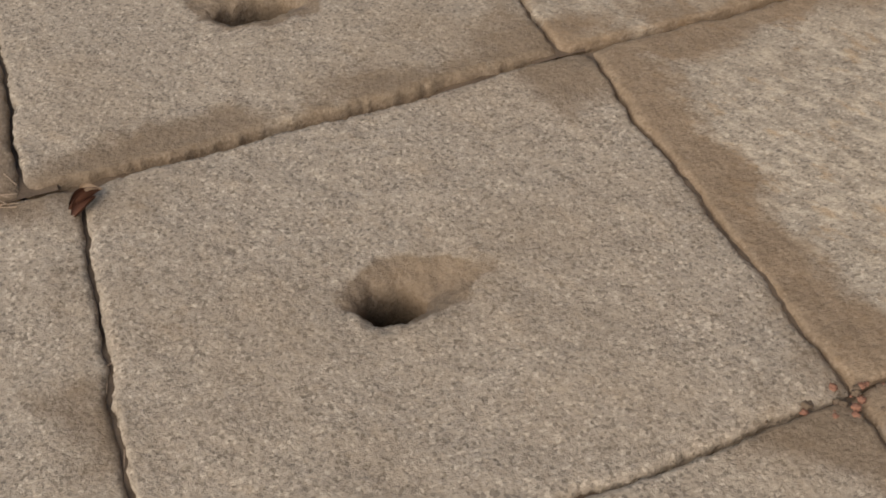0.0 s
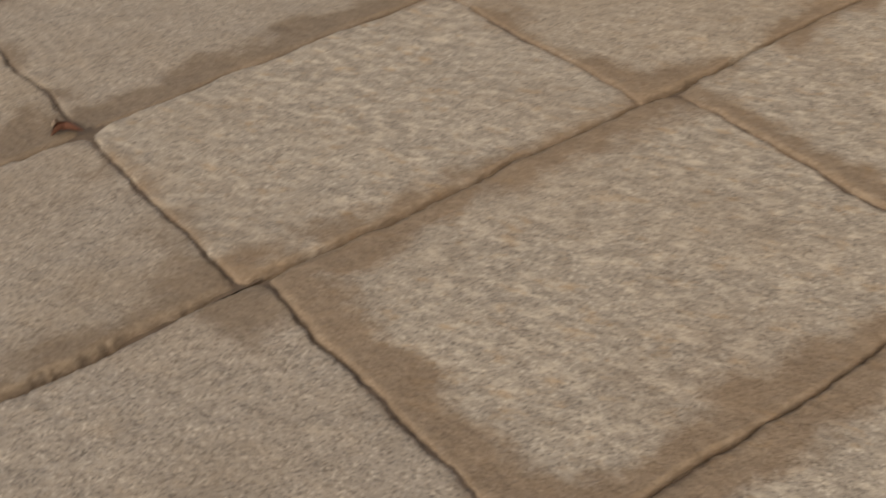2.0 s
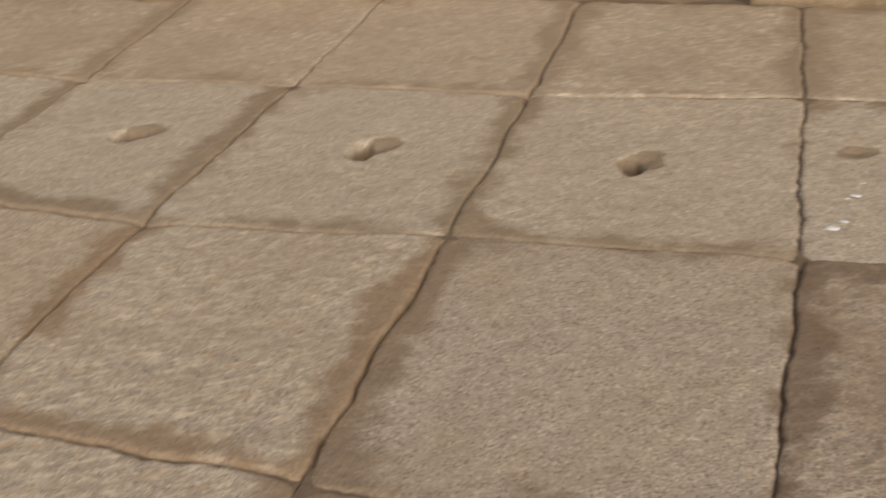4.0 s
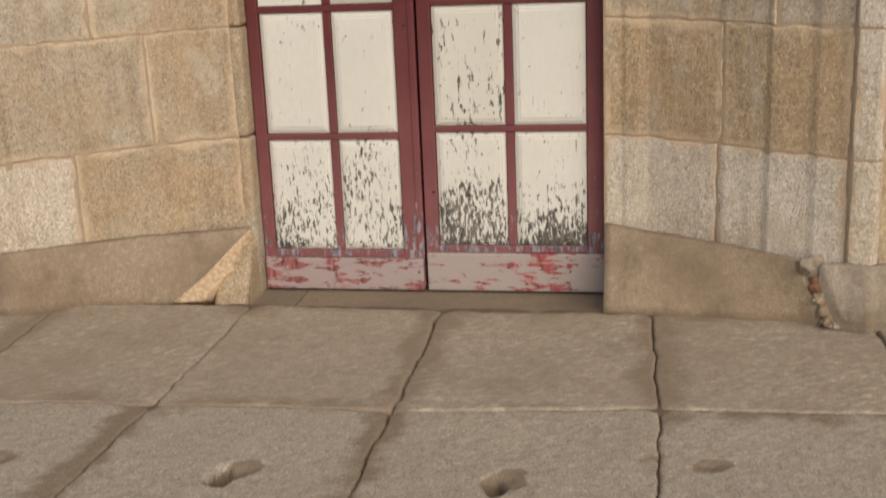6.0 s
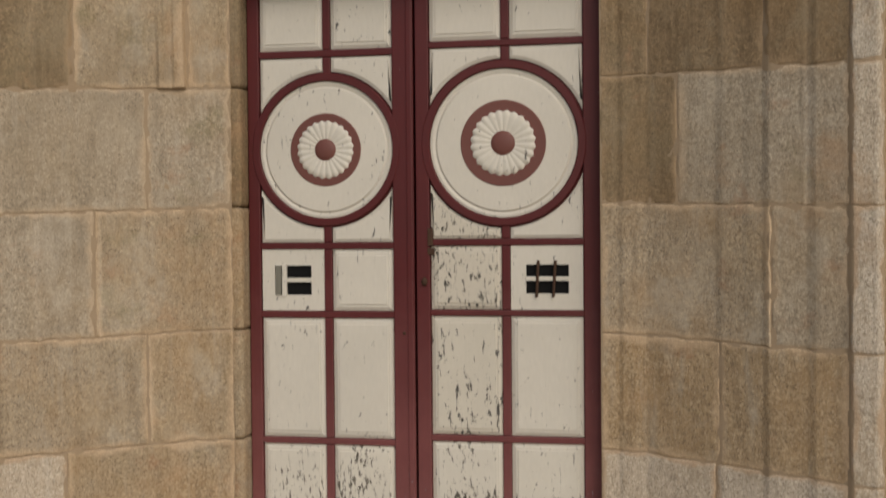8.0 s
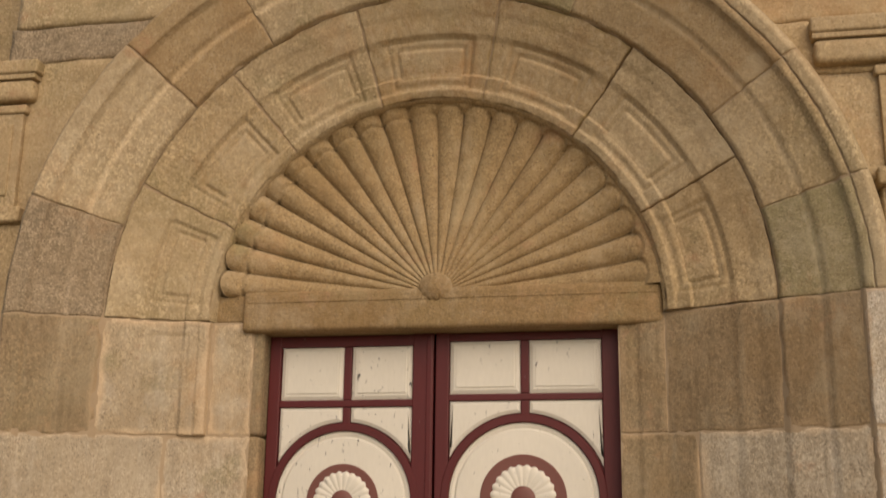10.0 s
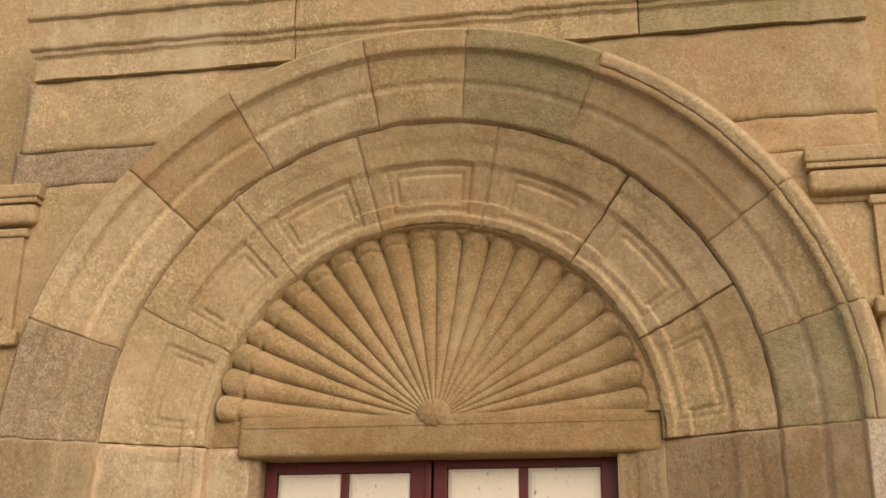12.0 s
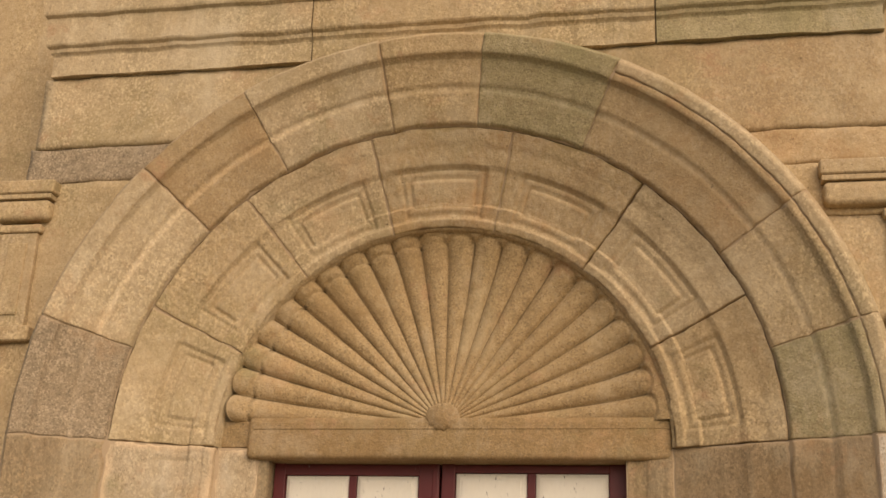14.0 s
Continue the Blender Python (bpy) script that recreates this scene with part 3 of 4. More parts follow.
def block(place, r0, r1, s0, s1, seed, material, relief=None, step=0.04, gap=0.003, worn=1.0, unit=1.0, smear=0.05, face=face_y):
    """A stone of the section from r0 to r1 and s0 to s1 (metres up, or radians round the arch)."""
    length = (s1 - s0) * unit
    rs = radii(r0 + gap, r1 - gap, 0.008 if relief else 0.015)
    n = max(4, int(length / step))
    ss = sorted({gap, gap + 0.006, gap + 0.016, length - gap, length - gap - 0.006, length - gap - 0.016} | {length * k / n for k in range(1, n)})
    verts, rims = [], []
    rnd = random.Random(seed)
    push = rnd.uniform(-0.0025, 0.0)
    for s in ss:
        for r in rs:
            d = min(s, length - s, r - r0, r1 - r)
            e = max(0.0, 1 - d / 0.02)
            chip = max(0.0, nz(s0 * 3 + s, seed, r * 2, 9, 3)) * 0.5
            y = face(r) + push + (0.0025 + 0.016 * chip) * e * e * worn
            groove_tint = 0.0
            if relief:
                deep, groove_tint = relief(r, s / length)
                y += deep
            wob = max(0.0, 1 - d / 0.05) * 0.0065
            x, yy, z = place(r + wob * nz(r * 1.3, s0 + s, 2.0, 11, 3), y, s0 + (s + wob * nz(r * 1.3, s0 + s, 7.0, 11, 3)) / unit)
            yy += uneven(x, z) + 0.002 * nz(x, seed, z, 24, 2)
            verts.append((x, yy, z))
            rims.append(max(groove_tint, 1 - d / smear))
    nu, nv = len(rs), len(ss)
    faces = [(b * nu + a, b * nu + a + 1, (b + 1) * nu + a + 1, (b + 1) * nu + a) for b in range(nv - 1) for a in range(nu - 1)]
    ring = list(range(nu)) + [b * nu + nu - 1 for b in range(1, nv)] + [(nv - 1) * nu + a for a in range(nu - 2, -1, -1)] + [b * nu for b in range(nv - 2, 0, -1)]
    base, m = len(verts), len(ring)
    for k in ring:
        verts.append((verts[k][0], verts[k][1] + 0.06, verts[k][2]))
        rims.append(1.0)
    faces += [(ring[k], ring[(k + 1) % m], base + (k + 1) % m, base + k) for k in range(m)]
    return raw_mesh("stone_block", verts, faces, material, rims)

def backing(place, r0, r1, s0, s1, count, deep=0.0085, face=face_y):
    """The bed of mortar that shows in the joints."""
    rs = radii(r0, r1)
    verts = []
    for k in range(count + 1):
        s = s0 + (s1 - s0) * k / count
        for r in rs:
            x, y, z = place(r, face(r) + deep, s)
            verts.append((x, y + uneven(x, z), z))
    nu = len(rs)
    faces = [(b * nu + a, b * nu + a + 1, (b + 1) * nu + a + 1, (b + 1) * nu + a) for b in range(count) for a in range(nu - 1)]
    return raw_mesh("mortar", verts, faces, mortar)

COURSES = [-0.05, 0.655, 1.115, 1.630, 2.130, 2.61]
left_joints = [[1.397], [1.107], [1.295], [1.102], [0.947, 1.355]]
right_joints = [[1.189, 1.623], [1.204, 1.623], [1.377, 1.623], [1.055, 1.623], [0.947, 1.355, 1.623]]
# the brown upper stones also carry the fall-off of light with height
left_stone = [(jamb_mat, pale_jamb), (jamb_mat, jamb_mat), (jamb_mat, grey_jamb), (grey_jamb, grey_jamb), (jamb_mat, jamb_mat, shaded_brown_jamb)]
right_stone = [(pale_jamb, pale_jamb, pale_jamb), (jamb_mat, jamb_mat, pale_jamb), (jamb_mat, grey_jamb, pale_jamb), (shaded_brown_jamb, grey_jamb, pale_jamb), (shaded_brown_jamb, shaded_brown_jamb, shaded_brown_jamb, pale_jamb)]

def jamb_panel(r, f):
    """The sunk panel of the arch runs on into the top stone of the jamb, and dies out downwards."""
    d = min((0.93 - f) * 0.48, r - 1.003, 1.200 - r)
    if d < 0 or f < 0.25:
        return 0.0, 0.0
    fade = smooth(0.25, 0.6, f)
    frame_line = smooth(0.0, 0.005, d) - smooth(0.020, 0.026, d)
    return fade * (-0.009 * frame_line - 0.007 * smooth(0.045, 0.051, d)), 0.0

for side, joints, stones in ((-1, left_joints, left_stone), (1, right_joints, right_stone)):
    jamb = empty("portal_jamb")
    tagged(jamb, "splayed portal jamb of moulded golden granite blocks with pink mortar", "door jamb", "portal jambs", "structure")
    upright = lambda r, y, s, side=side: (CX + 0.03 * lean(r) + side * r, y, s - lean(r) * (0.03 * (1 - s / 2.6) + 0.025 * s / 2.6))
    for k in range(5):
        cuts = [0.765] + joints[k] + [1.732]
        for q, (a, b) in enumerate(zip(cuts, cuts[1:])):
            carved = jamb_panel if side < 0 and k == 4 and q == 1 else None
            mesh_part("stone_block", block(upright, a, b, COURSES[k], COURSES[k + 1], side * 50 + k * 7 + int(a * 10), stones[k][q], carved, step=0.012 if carved else 0.03, gap=0.003, smear=0.08, face=face_y if carved else jamb_face), jamb)
    mesh_part("mortar", backing(upright, 0.765, 1.732, -0.05, 2.61, 60, 0.0012, jamb_face), jamb)
    part("return_stone", box_bm(*sorted((CX + 0.03 + side * 1.682, CX + 0.03 + side * 1.736)), -0.481, 0.0, -0.05, 2.60, 0.006), pale_jamb if side > 0 else jamb_mat, jamb)
    # reveal beside the door
    part("mortar", box_bm(*sorted((side * 0.772, side * 1.3)), -0.075, 0.3, -0.2, 2.62), mortar, jamb)
    x0, x1 = sorted((side * (0.726 if side < 0 else 0.766), side * 1.2))
    for k in range(5):
        # upper reveal stones take the darkened brown for the dimmer light there
        part("reveal_stone", box_bm(x0, x1, -0.088, 0.3, COURSES[k] + 0.001, COURSES[k + 1] - 0.001, 0.022, 4), shaded_brown_jamb if k > 2 else jamb_mat, jamb, shade=True)

# arch ring: inner panelled voussoirs and outer moulded voussoirs
arch = empty("portal_arch")
tagged(arch, "round granite arch of panelled voussoirs with moulded outer ring", "arch", kind="structure")
bent = lambda r, y, s: (CX + 0.03 * lean(r) - r * math.cos(s), y, CZ - 0.025 * lean(r) + r * math.sin(s))

def panel_relief(r, f):
    """A sunk panel with a stepped frame in the middle of a voussoir, and how strongly its grooves are tinted."""
    d = min((f - 0.15) * 0.53, (0.85 - f) * 0.53, r - 1.003, 1.200 - r)
    if d < -0.012:
        return 0.0, 0.0
    worn = 0.8 + 0.5 * nz(r * 2.0, f, 4.0, 2.2, 2)
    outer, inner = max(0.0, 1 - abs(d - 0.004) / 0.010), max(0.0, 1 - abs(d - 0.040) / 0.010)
    # depth of the relief, then the rim tint along both groove lines
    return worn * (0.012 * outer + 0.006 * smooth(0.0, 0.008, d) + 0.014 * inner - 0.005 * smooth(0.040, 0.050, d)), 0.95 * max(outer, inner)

inner_cuts = [0.0, 25, 51, 76.5, 103, 128.5, 155, 180]
inner_mats = [pale_arch, arch_mat, pale_arch, rosy_arch, rosy_arch, pale_arch, arch_mat]
outer_cuts = [0.0, 16.8, 42, 60, 81, 96.3, 116, 147, 165, 180]
outer_mats = [grey_arch, pale_arch, brown_arch, pale_arch, arch_mat, moss_arch, brown_arch, arch_mat, moss_arch]
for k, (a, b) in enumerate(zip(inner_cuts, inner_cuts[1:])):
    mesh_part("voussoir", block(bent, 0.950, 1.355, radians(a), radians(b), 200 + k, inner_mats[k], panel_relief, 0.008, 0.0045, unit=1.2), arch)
for k, (a, b) in enumerate(zip(outer_cuts, outer_cuts[1:])):
    rim_at = 1.661 if a > 110 else 1.732
    mesh_part("voussoir", block(bent, 1.355, rim_at, radians(a), radians(b), 300 + k, outer_mats[k], None, 0.03, 0.003, unit=1.6), arch)
    if a > 110:
        mesh_part("rim_stone", block(bent, rim_at, 1.732, radians(a), radians(b), 330 + k, pale_arch, None, 0.03, 0.002, unit=1.7), arch)
mesh_part("mortar", backing(bent, 0.950, 1.377, 0.0, math.pi, 64, 0.04), arch)
mesh_part("mortar", backing(bent, 1.355, 1.732, 0.0, math.pi, 64, 0.006), arch)
rim_v, rim_f = [], []
for k in range(65):
    s = math.pi * k / 64
    for r, y in ((1.724, -0.511), (1.737, -0.496), (1.737, 0.05)):
        rim_v.append(bent(r, y, s))
for k in range(64):
    for q in range(2):
        rim_f.append((k * 3 + q, k * 3 + q + 1, k * 3 + q + 4, k * 3 + q + 3))
mesh_part("outer_edge", raw_mesh("outer_edge", rim_v, rim_f, arch_mat), arch)

sof_v, sof_f = [], []
for k in range(65):
    s = math.pi * k / 64
    for r, y in ((0.952, -0.162), (0.942, -0.150), (0.942, 0.3)):
        sof_v.append(bent(r, y, s))
for k in range(64):
    for q in range(2):
        sof_f.append((k * 3 + q, k * 3 + q + 1, k * 3 + q + 4, k * 3 + q + 3))
mesh_part("soffit", raw_mesh("soffit", sof_v, sof_f, arch_mat), arch)
for side in (-1, 1):
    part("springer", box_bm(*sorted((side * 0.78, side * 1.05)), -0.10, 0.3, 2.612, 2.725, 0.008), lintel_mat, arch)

for a in inner_cuts[1:5]:
    mesh_part("mortar", backing(bent, 0.950, 1.355, radians(a) - 0.012, radians(a) + 0.012, 2, 0.005), arch)

# shell in the tympanum
def shell_mesh():
    """Ribs with narrow grooves; on one side they curl forward over the soffit and end in round lobes, on the other they end in scallops within a flat border."""
    ribs, na = 22, 22 * 16
    line = [k / 40 for k in range(41)] + [1 + 0.013 * k for k in range(1, 21)]
    verts, rims = [], []
    for f in line:
        for k in range(na + 1):
            s = math.pi * k / na
            curl = 1 - smooth(radians(70), radians(100), s)
            ph = (s / math.pi * ribs) % 1.0
            rib = math.sin(math.pi * ph) ** 0.5 if 0 < ph < 1 else 0.0
            g = min(f, 1.0)
            r = 0.05 + 0.785 * g
            dish = -0.104 - 0.024 * g ** 3 + 0.062 * math.sqrt(max(0.0, 1 - (g * 0.985) ** 2.6))
            cut = (0.005 + 0.030 * g) * (1 - rib)
            # scalloped end: the rib stops on a round arc, and the flat border starts
            arc = 1.10 - 0.055 * (1 - math.sqrt(max(0.0, 1 - (2 * ph - 1) ** 2)))
            flat = (1 - curl) * smooth(arc - 0.02, arc + 0.004, f)
            edge = (1 - curl) * max(0.0, 1 - abs(f - arc) / 0.02)
            y = dish + cut * (1 - flat) - 0.004 * flat + 0.010 * edge
            if f > 1:
                h = (f - 1) / 0.26
                bulge = 0.006 * smooth(0.0, 0.05, h) - 0.006 * smooth(0.1, 0.25, h) - 0.050 * h * (0.5 + 0.5 * rib)
                y += curl * bulge - (1 - curl) * 0.042 * h
                r += 0.085 * min(1.0, h * 1.2) - 0.018 * (1 - rib) * curl + 0.015 * h * (1 - curl)
            x, z = r * math.cos(s), r * math.sin(s)
            verts.append((CX - x + 0.01, y + 0.005 * nz(x, 0, z, 9, 3) + 0.002 * nz(x, 3, z, 40, 2), CZ + 0.110 + z * 0.93))
            # the rim tint deepens in the grooves and along the scallop edges
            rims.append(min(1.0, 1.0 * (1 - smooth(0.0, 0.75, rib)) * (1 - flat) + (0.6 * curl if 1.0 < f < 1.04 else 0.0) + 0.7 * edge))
    w = na + 1
    faces = [(q * w + k, q * w + k + 1, (q + 1) * w + k + 1, (q + 1) * w + k) for q in range(len(line) - 1) for k in range(na)]
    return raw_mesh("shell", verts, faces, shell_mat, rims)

tympanum = empty("tympanum")
tagged(tympanum, "fluted granite scallop shell carved over the door lintel", "relief", kind="structure")
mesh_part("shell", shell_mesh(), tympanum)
part("backing_stone", box_bm(-1.05, 1.05, 0.06, 0.3, 2.58, 3.65), arch_mat, tympanum)
lint = box_bm(-0.815, 0.95, -0.128, 0.28, 2.562, 2.735, 0.024, 4)
for v in lint.verts:
    v.co.y += 0.004 * nz(v.co.x, v.co.y, v.co.z, 6)
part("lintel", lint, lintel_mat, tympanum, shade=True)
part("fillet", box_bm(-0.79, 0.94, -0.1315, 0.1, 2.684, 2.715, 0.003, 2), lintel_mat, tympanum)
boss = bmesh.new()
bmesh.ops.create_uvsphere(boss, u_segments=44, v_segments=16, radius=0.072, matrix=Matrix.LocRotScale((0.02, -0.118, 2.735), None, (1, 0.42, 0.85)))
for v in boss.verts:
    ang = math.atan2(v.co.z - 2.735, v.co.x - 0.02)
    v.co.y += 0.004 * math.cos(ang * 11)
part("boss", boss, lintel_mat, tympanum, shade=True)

# spandrels, pilaster caps and entablature
def spandrel_stone(x_out, z0, z1, side, seed, y=-0.407, R=1.731, x_in=None, material=None):
    rows, cols, verts, rims = 22, 30, [], []
    for a in range(rows + 1):
        z = z0 + 0.0015 + (z1 - z0 - 0.003) * a / rows
        inside = R * R - (z - CZ + 0.025) ** 2
        xi = math.sqrt(inside) + 0.03 * side if inside > 0 else 0.0
        if x_in is not None:
            xi = max(xi, x_in)
        for b in range(cols + 1):
            x = xi + (x_out - xi) * b / cols
            d = min((x - xi), x_out - x, z - z0, z1 - z)
            yy = y + 0.010 * nz(x, seed, z, 5, 6) + 0.009 * max(0, 1 - d / (0.026 + 0.02 * nz(x, seed, z, 9, 2))) ** 2
            edge = max(0.0, 1 - min(z - z0, z1 - z) / 0.06)
            verts.append((CX + side * x, yy, z + edge * 0.012 * nz(x, 1.0, 0.0, 3.5, 4)))
            rims.append(max(0, 1 - d / 0.03) * 0.8)
    w = cols + 1
    faces = [(a * w + b, a * w + b + 1, (a + 1) * w + b + 1, (a + 1) * w + b) for a in range(rows) for b in range(cols)]
    ring = list(range(w)) + [a * w + cols for a in range(1, rows + 1)] + [rows * w + b for b in range(cols - 1, -1, -1)] + [a * w for a in range(rows - 1, 0, -1)]
    base, m = len(verts), len(ring)
    for k in ring:
        verts.append((verts[k][0], 0.02, verts[k][2]))
        rims.append(1)
    faces += [(ring[k], ring[(k + 1) % m], base + (k + 1) % m, base + k) for k in range(m)]
    return raw_mesh("spandrel_stone", verts, faces, material or arch_mat, rims)

spandrel = empty("spandrel")
tagged(spandrel, "weathered granite spandrel blocks round the portal arch", "masonry", kind="structure")
for z0, z1, xo in ((3.905, 4.262, 1.85), (3.735, 3.905, 1.87), (3.028, 3.735, 1.80), (2.13, 3.028, 1.915), (1.63, 2.13, 1.915), (1.115, 1.63, 1.915), (0.655, 1.115, 1.915), (-0.05, 0.655, 1.915)):
    mesh_part("spandrel_stone", spandrel_stone(xo, z0, z1, -1, int(z0 * 10), x_in=None if z0 > 2.6 else 1.735 - 0.03, material=grey_arch if 3.7 < z0 < 3.75 else pale_arch if z0 > 3.8 else None), spandrel)
for z0, z1, xo in ((3.84, 4.262, 1.845), (3.685, 3.84, 1.84), (3.462, 3.685, 1.83), (3.028, 3.462, 1.80), (2.13, 3.028, 1.915), (1.63, 2.13, 1.915), (1.115, 1.63, 1.915), (0.655, 1.115, 1.915), (-0.05, 0.655, 1.915)):
    mesh_part("spandrel_stone", spandrel_stone(xo, z0, z1, 1, int(z0 * 10) + 5, x_in=None if z0 > 2.6 else 1.735 + 0.03, material=brown_arch if z0 > 3.83 else rosy_arch if z0 > 3.5 else pale_arch if z0 < 2.7 else None), spandrel)

def pilaster(side):
    p = empty("pilaster")
    tagged(p, "short granite pilaster with moulded cap beside the arch", "pilaster", "pilasters", "structure")
    c = 0.015 + side * 1.85
    drop = 0.0 if side < 0 else 0.055
    wide = c - 0.12 if side < 0 else 1.56
    top = 3.731 - drop
    part("shaft", box_bm(c - 0.085, c + 0.085, -0.433, 0.0, 3.067, top - 0.241, 0.006), arch_mat, p)
    part("panel", box_bm(c - 0.045, c + 0.045, -0.440, -0.40, 3.116, top - 0.290, 0.006), arch_mat, p)
    part("necking", box_bm(c - 0.10, c + 0.10, -0.443, 0.0, top - 0.241, top - 0.202, 0.012, 3), arch_mat, p)
    part("cap", box_bm(wide - 0.01, c + 0.13, -0.458, 0.0, top - 0.187, top - 0.090, 0.03, 4), arch_mat, p, shade=True)
    part("fillet", box_bm(wide - 0.015, c + 0.135, -0.462, 0.0, top - 0.088, top - 0.066, 0.004), arch_mat, p)
    part("abacus", box_bm(wide - 0.02, c + 0.145, -0.468, 0.0, top - 0.064, top, 0.014, 3), arch_mat, p)
    part("base", box_bm(c - 0.12, c + 0.12, -0.448, 0.0, 2.998, 3.067, 0.015, 3), arch_mat, p)
for side in (-1, 1):
    pilaster(side)

entablature = empty("entablature")
tagged(entablature, "moulded granite cornice above the arch, partly mossy", "cornice", kind="structure")
PROFILE = [(0, 4.262), (0, 4.365), (0.004, 4.372), (0.014, 4.382), (0.016, 4.400), (0.030, 4.410), (0.034, 4.418), (0.036, 4.548), (0.052, 4.558), (0.056, 4.568), (0.06, 4.742), (0, 4.762)]

def cornice_piece(xa, xb, left_end, right_end, seed, material):
    verts, n, cols = [], len(PROFILE), 44
    for p, z in PROFILE:
        l = [(xa - p, 0.05, z)] if left_end else [(xa + 0.003, 0.05, z)]
        for k in range(cols + 1):
            x = (xa - p if left_end else xa + 0.003) + ((xb + p if right_end else xb - 0.003) - (xa - p if left_end else xa + 0.003)) * k / cols
            l.append((x, -0.426 - p + 0.010 * nz(x, seed, z, 7, 4), z + 0.005 * nz(x, seed + 4, z, 6, 3)))
        l.append((xb + p if right_end else xb - 0.003, 0.05, z))
        verts += l
    w = cols + 3
    faces = [(a * w + b, a * w + b + 1, (a + 1) * w + b + 1, (a + 1) * w + b) for a in range(n - 1) for b in range(w - 1)]
    faces += [tuple(range(w)), tuple((n - 1) * w + b for b in range(w))]
    return raw_mesh("cornice_stone", verts, faces, material, flat=True)
for k, (a, b) in enumerate(((-1.818, -0.571), (-0.571, 0.93), (0.93, 1.843))):
    mesh_part("cornice_stone", cornice_piece(a, b, k == 0, k == 2, k, (pale_arch, arch_mat, moss_arch)[k]), entablature)

# ---- sloping plinths at the foot of the jambs ----
def glacis(x_list, front, back, name, parent, seed):
    """front, back: (y, z) along x."""
    verts, rims, cols, rows = [], [], 26, 14
    for a in range(cols + 1):
        f = a / cols
        (fy0, fz0), (fy1, fz1) = front
        (by0, bz0), (by1, bz1) = back
        for b in range(rows + 1):
            g = b / rows
            (xf0, xb0), (xf1, xb1) = x_list
            x = (xf0 + (xf1 - xf0) * f) * (1 - g) + (xb0 + (xb1 - xb0) * f) * g
            at_wall = (jamb_face(min(abs(x - 0.03 * lean(abs(x))), 1.73)) if abs(x) > 0.80 else -0.10) - 0.012
            at_wall = min(at_wall, by0 + (by1 - by0) * f)
            y = min(fy0 + (fy1 - fy0) * f, at_wall - 0.03) * (1 - g) + at_wall * g
            z = (fz0 + (fz1 - fz0) * f) * (1 - g) + (bz0 + (bz1 - bz0) * f) * g
            bulge = 0.012 * math.sin(math.pi * g)
            verts.append((x, y - bulge + 0.006 * nz(x, seed, z, 5, 3), z + bulge * 0.6 + 0.004 * nz(x, seed, z, 7, 3)))
            rims.append(max(0.0, (g - 0.72) / 0.28) * 0.7)
    w = rows + 1
    faces = [(a * w + b, a * w + b + 1, (a + 1) * w + b + 1, (a + 1) * w + b) for a in range(cols) for b in range(rows)]
    ring = list(range(w)) + [a * w + rows for a in range(1, cols + 1)] + [cols * w + b for b in range(rows - 1, -1, -1)] + [a * w for a in range(cols - 1, 0, -1)]
    base, m = len(verts), len(ring)
    for k in ring:
        verts.append((verts[k][0], verts[k][1] + 0.10, -0.12))
        rims.append(0)
    faces += [(ring[k], ring[(k + 1) % m], base + (k + 1) % m, base + k) for k in range(m)]
    return mesh_part(name, raw_mesh(name, verts, faces, glacis_mat, rims), parent)

plinth_r = empty("sloping_plinth")
tagged(plinth_r, "dusty sloping granite plinth at the jamb foot beside rubble crack", "plinth", "sloping plinths", "structure")
glacis(((0.772, 0.772), (1.585, 1.50)), ((-0.35, 0.0), (-0.47, 0.03)), ((-0.10, 0.295), (-0.46, 0.255)), "plinth_stone", plinth_r, 3)
glacis(((1.64, 1.56), (2.05, 2.05)), ((-0.53, 0.04), (-0.56, 0.04)), ((-0.52, 0.25), (-0.53, 0.26)), "plinth_stone", plinth_r, 8)
plinth_l = empty("sloping_plinth")
tagged(plinth_l, "dusty sloping granite plinth at the jamb foot with broken end", "plinth", "sloping plinths", "structure")
glacis(((-1.98, -1.98), (-1.0, -0.742)), ((-0.56, 0.04), (-0.335, 0.0)), ((-0.54, 0.265), (-0.125, 0.275)), "plinth_stone", plinth_l, 5)

# broken end of that plinth and the stone under it
end_v = [(-1.03, -0.352, 0.004), (-0.895, -0.335, 0.002), (-0.735, -0.10, 0.15), (-0.738, -0.13, 0.268), (-0.93, -0.30, 0.07), (-0.83, -0.25, 0.075),
         (-1.03, -0.25, -0.05), (-0.9, -0.2, -0.05), (-0.77, 0.0, 0.10), (-0.77, 0.0, 0.26)]
end_f = [(0, 1, 5, 4), (4, 5, 2, 3), (0, 6, 7, 1), (1, 7, 8, 2, 5), (2, 8, 9, 3), (3, 9, 6, 0, 4)]
em = bmesh.new()
evs = [em.verts.new(v) for v in end_v]
for f in end_f:
    em.faces.new([evs[k] for k in f])
bmesh.ops.subdivide_edges(em, edges=em.edges[:], cuts=5, use_grid_fill=True)
for v in em.verts:
    v.co += Vector((0.007 * nz(*v.co, 16, 3), 0.009 * nz(*v.co, 13, 3), 0.006 * nz(*v.co, 18, 3)))
part("broken_end", em, fresh_stone, plinth_l, "freshly broken ochre stone edge", True)
foot = box_bm(-0.875, -0.728, -0.32, 0.05, -0.12, 0.20, 0.028, 4)
for v in foot.verts:
    if v.co.z > 0 and v.co.y < -0.1:
        v.co.y += 0.16
    v.co += Vector((0, 0.008 * nz(*v.co, 9, 3), 0))
part("foot_stone", foot, jamb_mat, plinth_l)

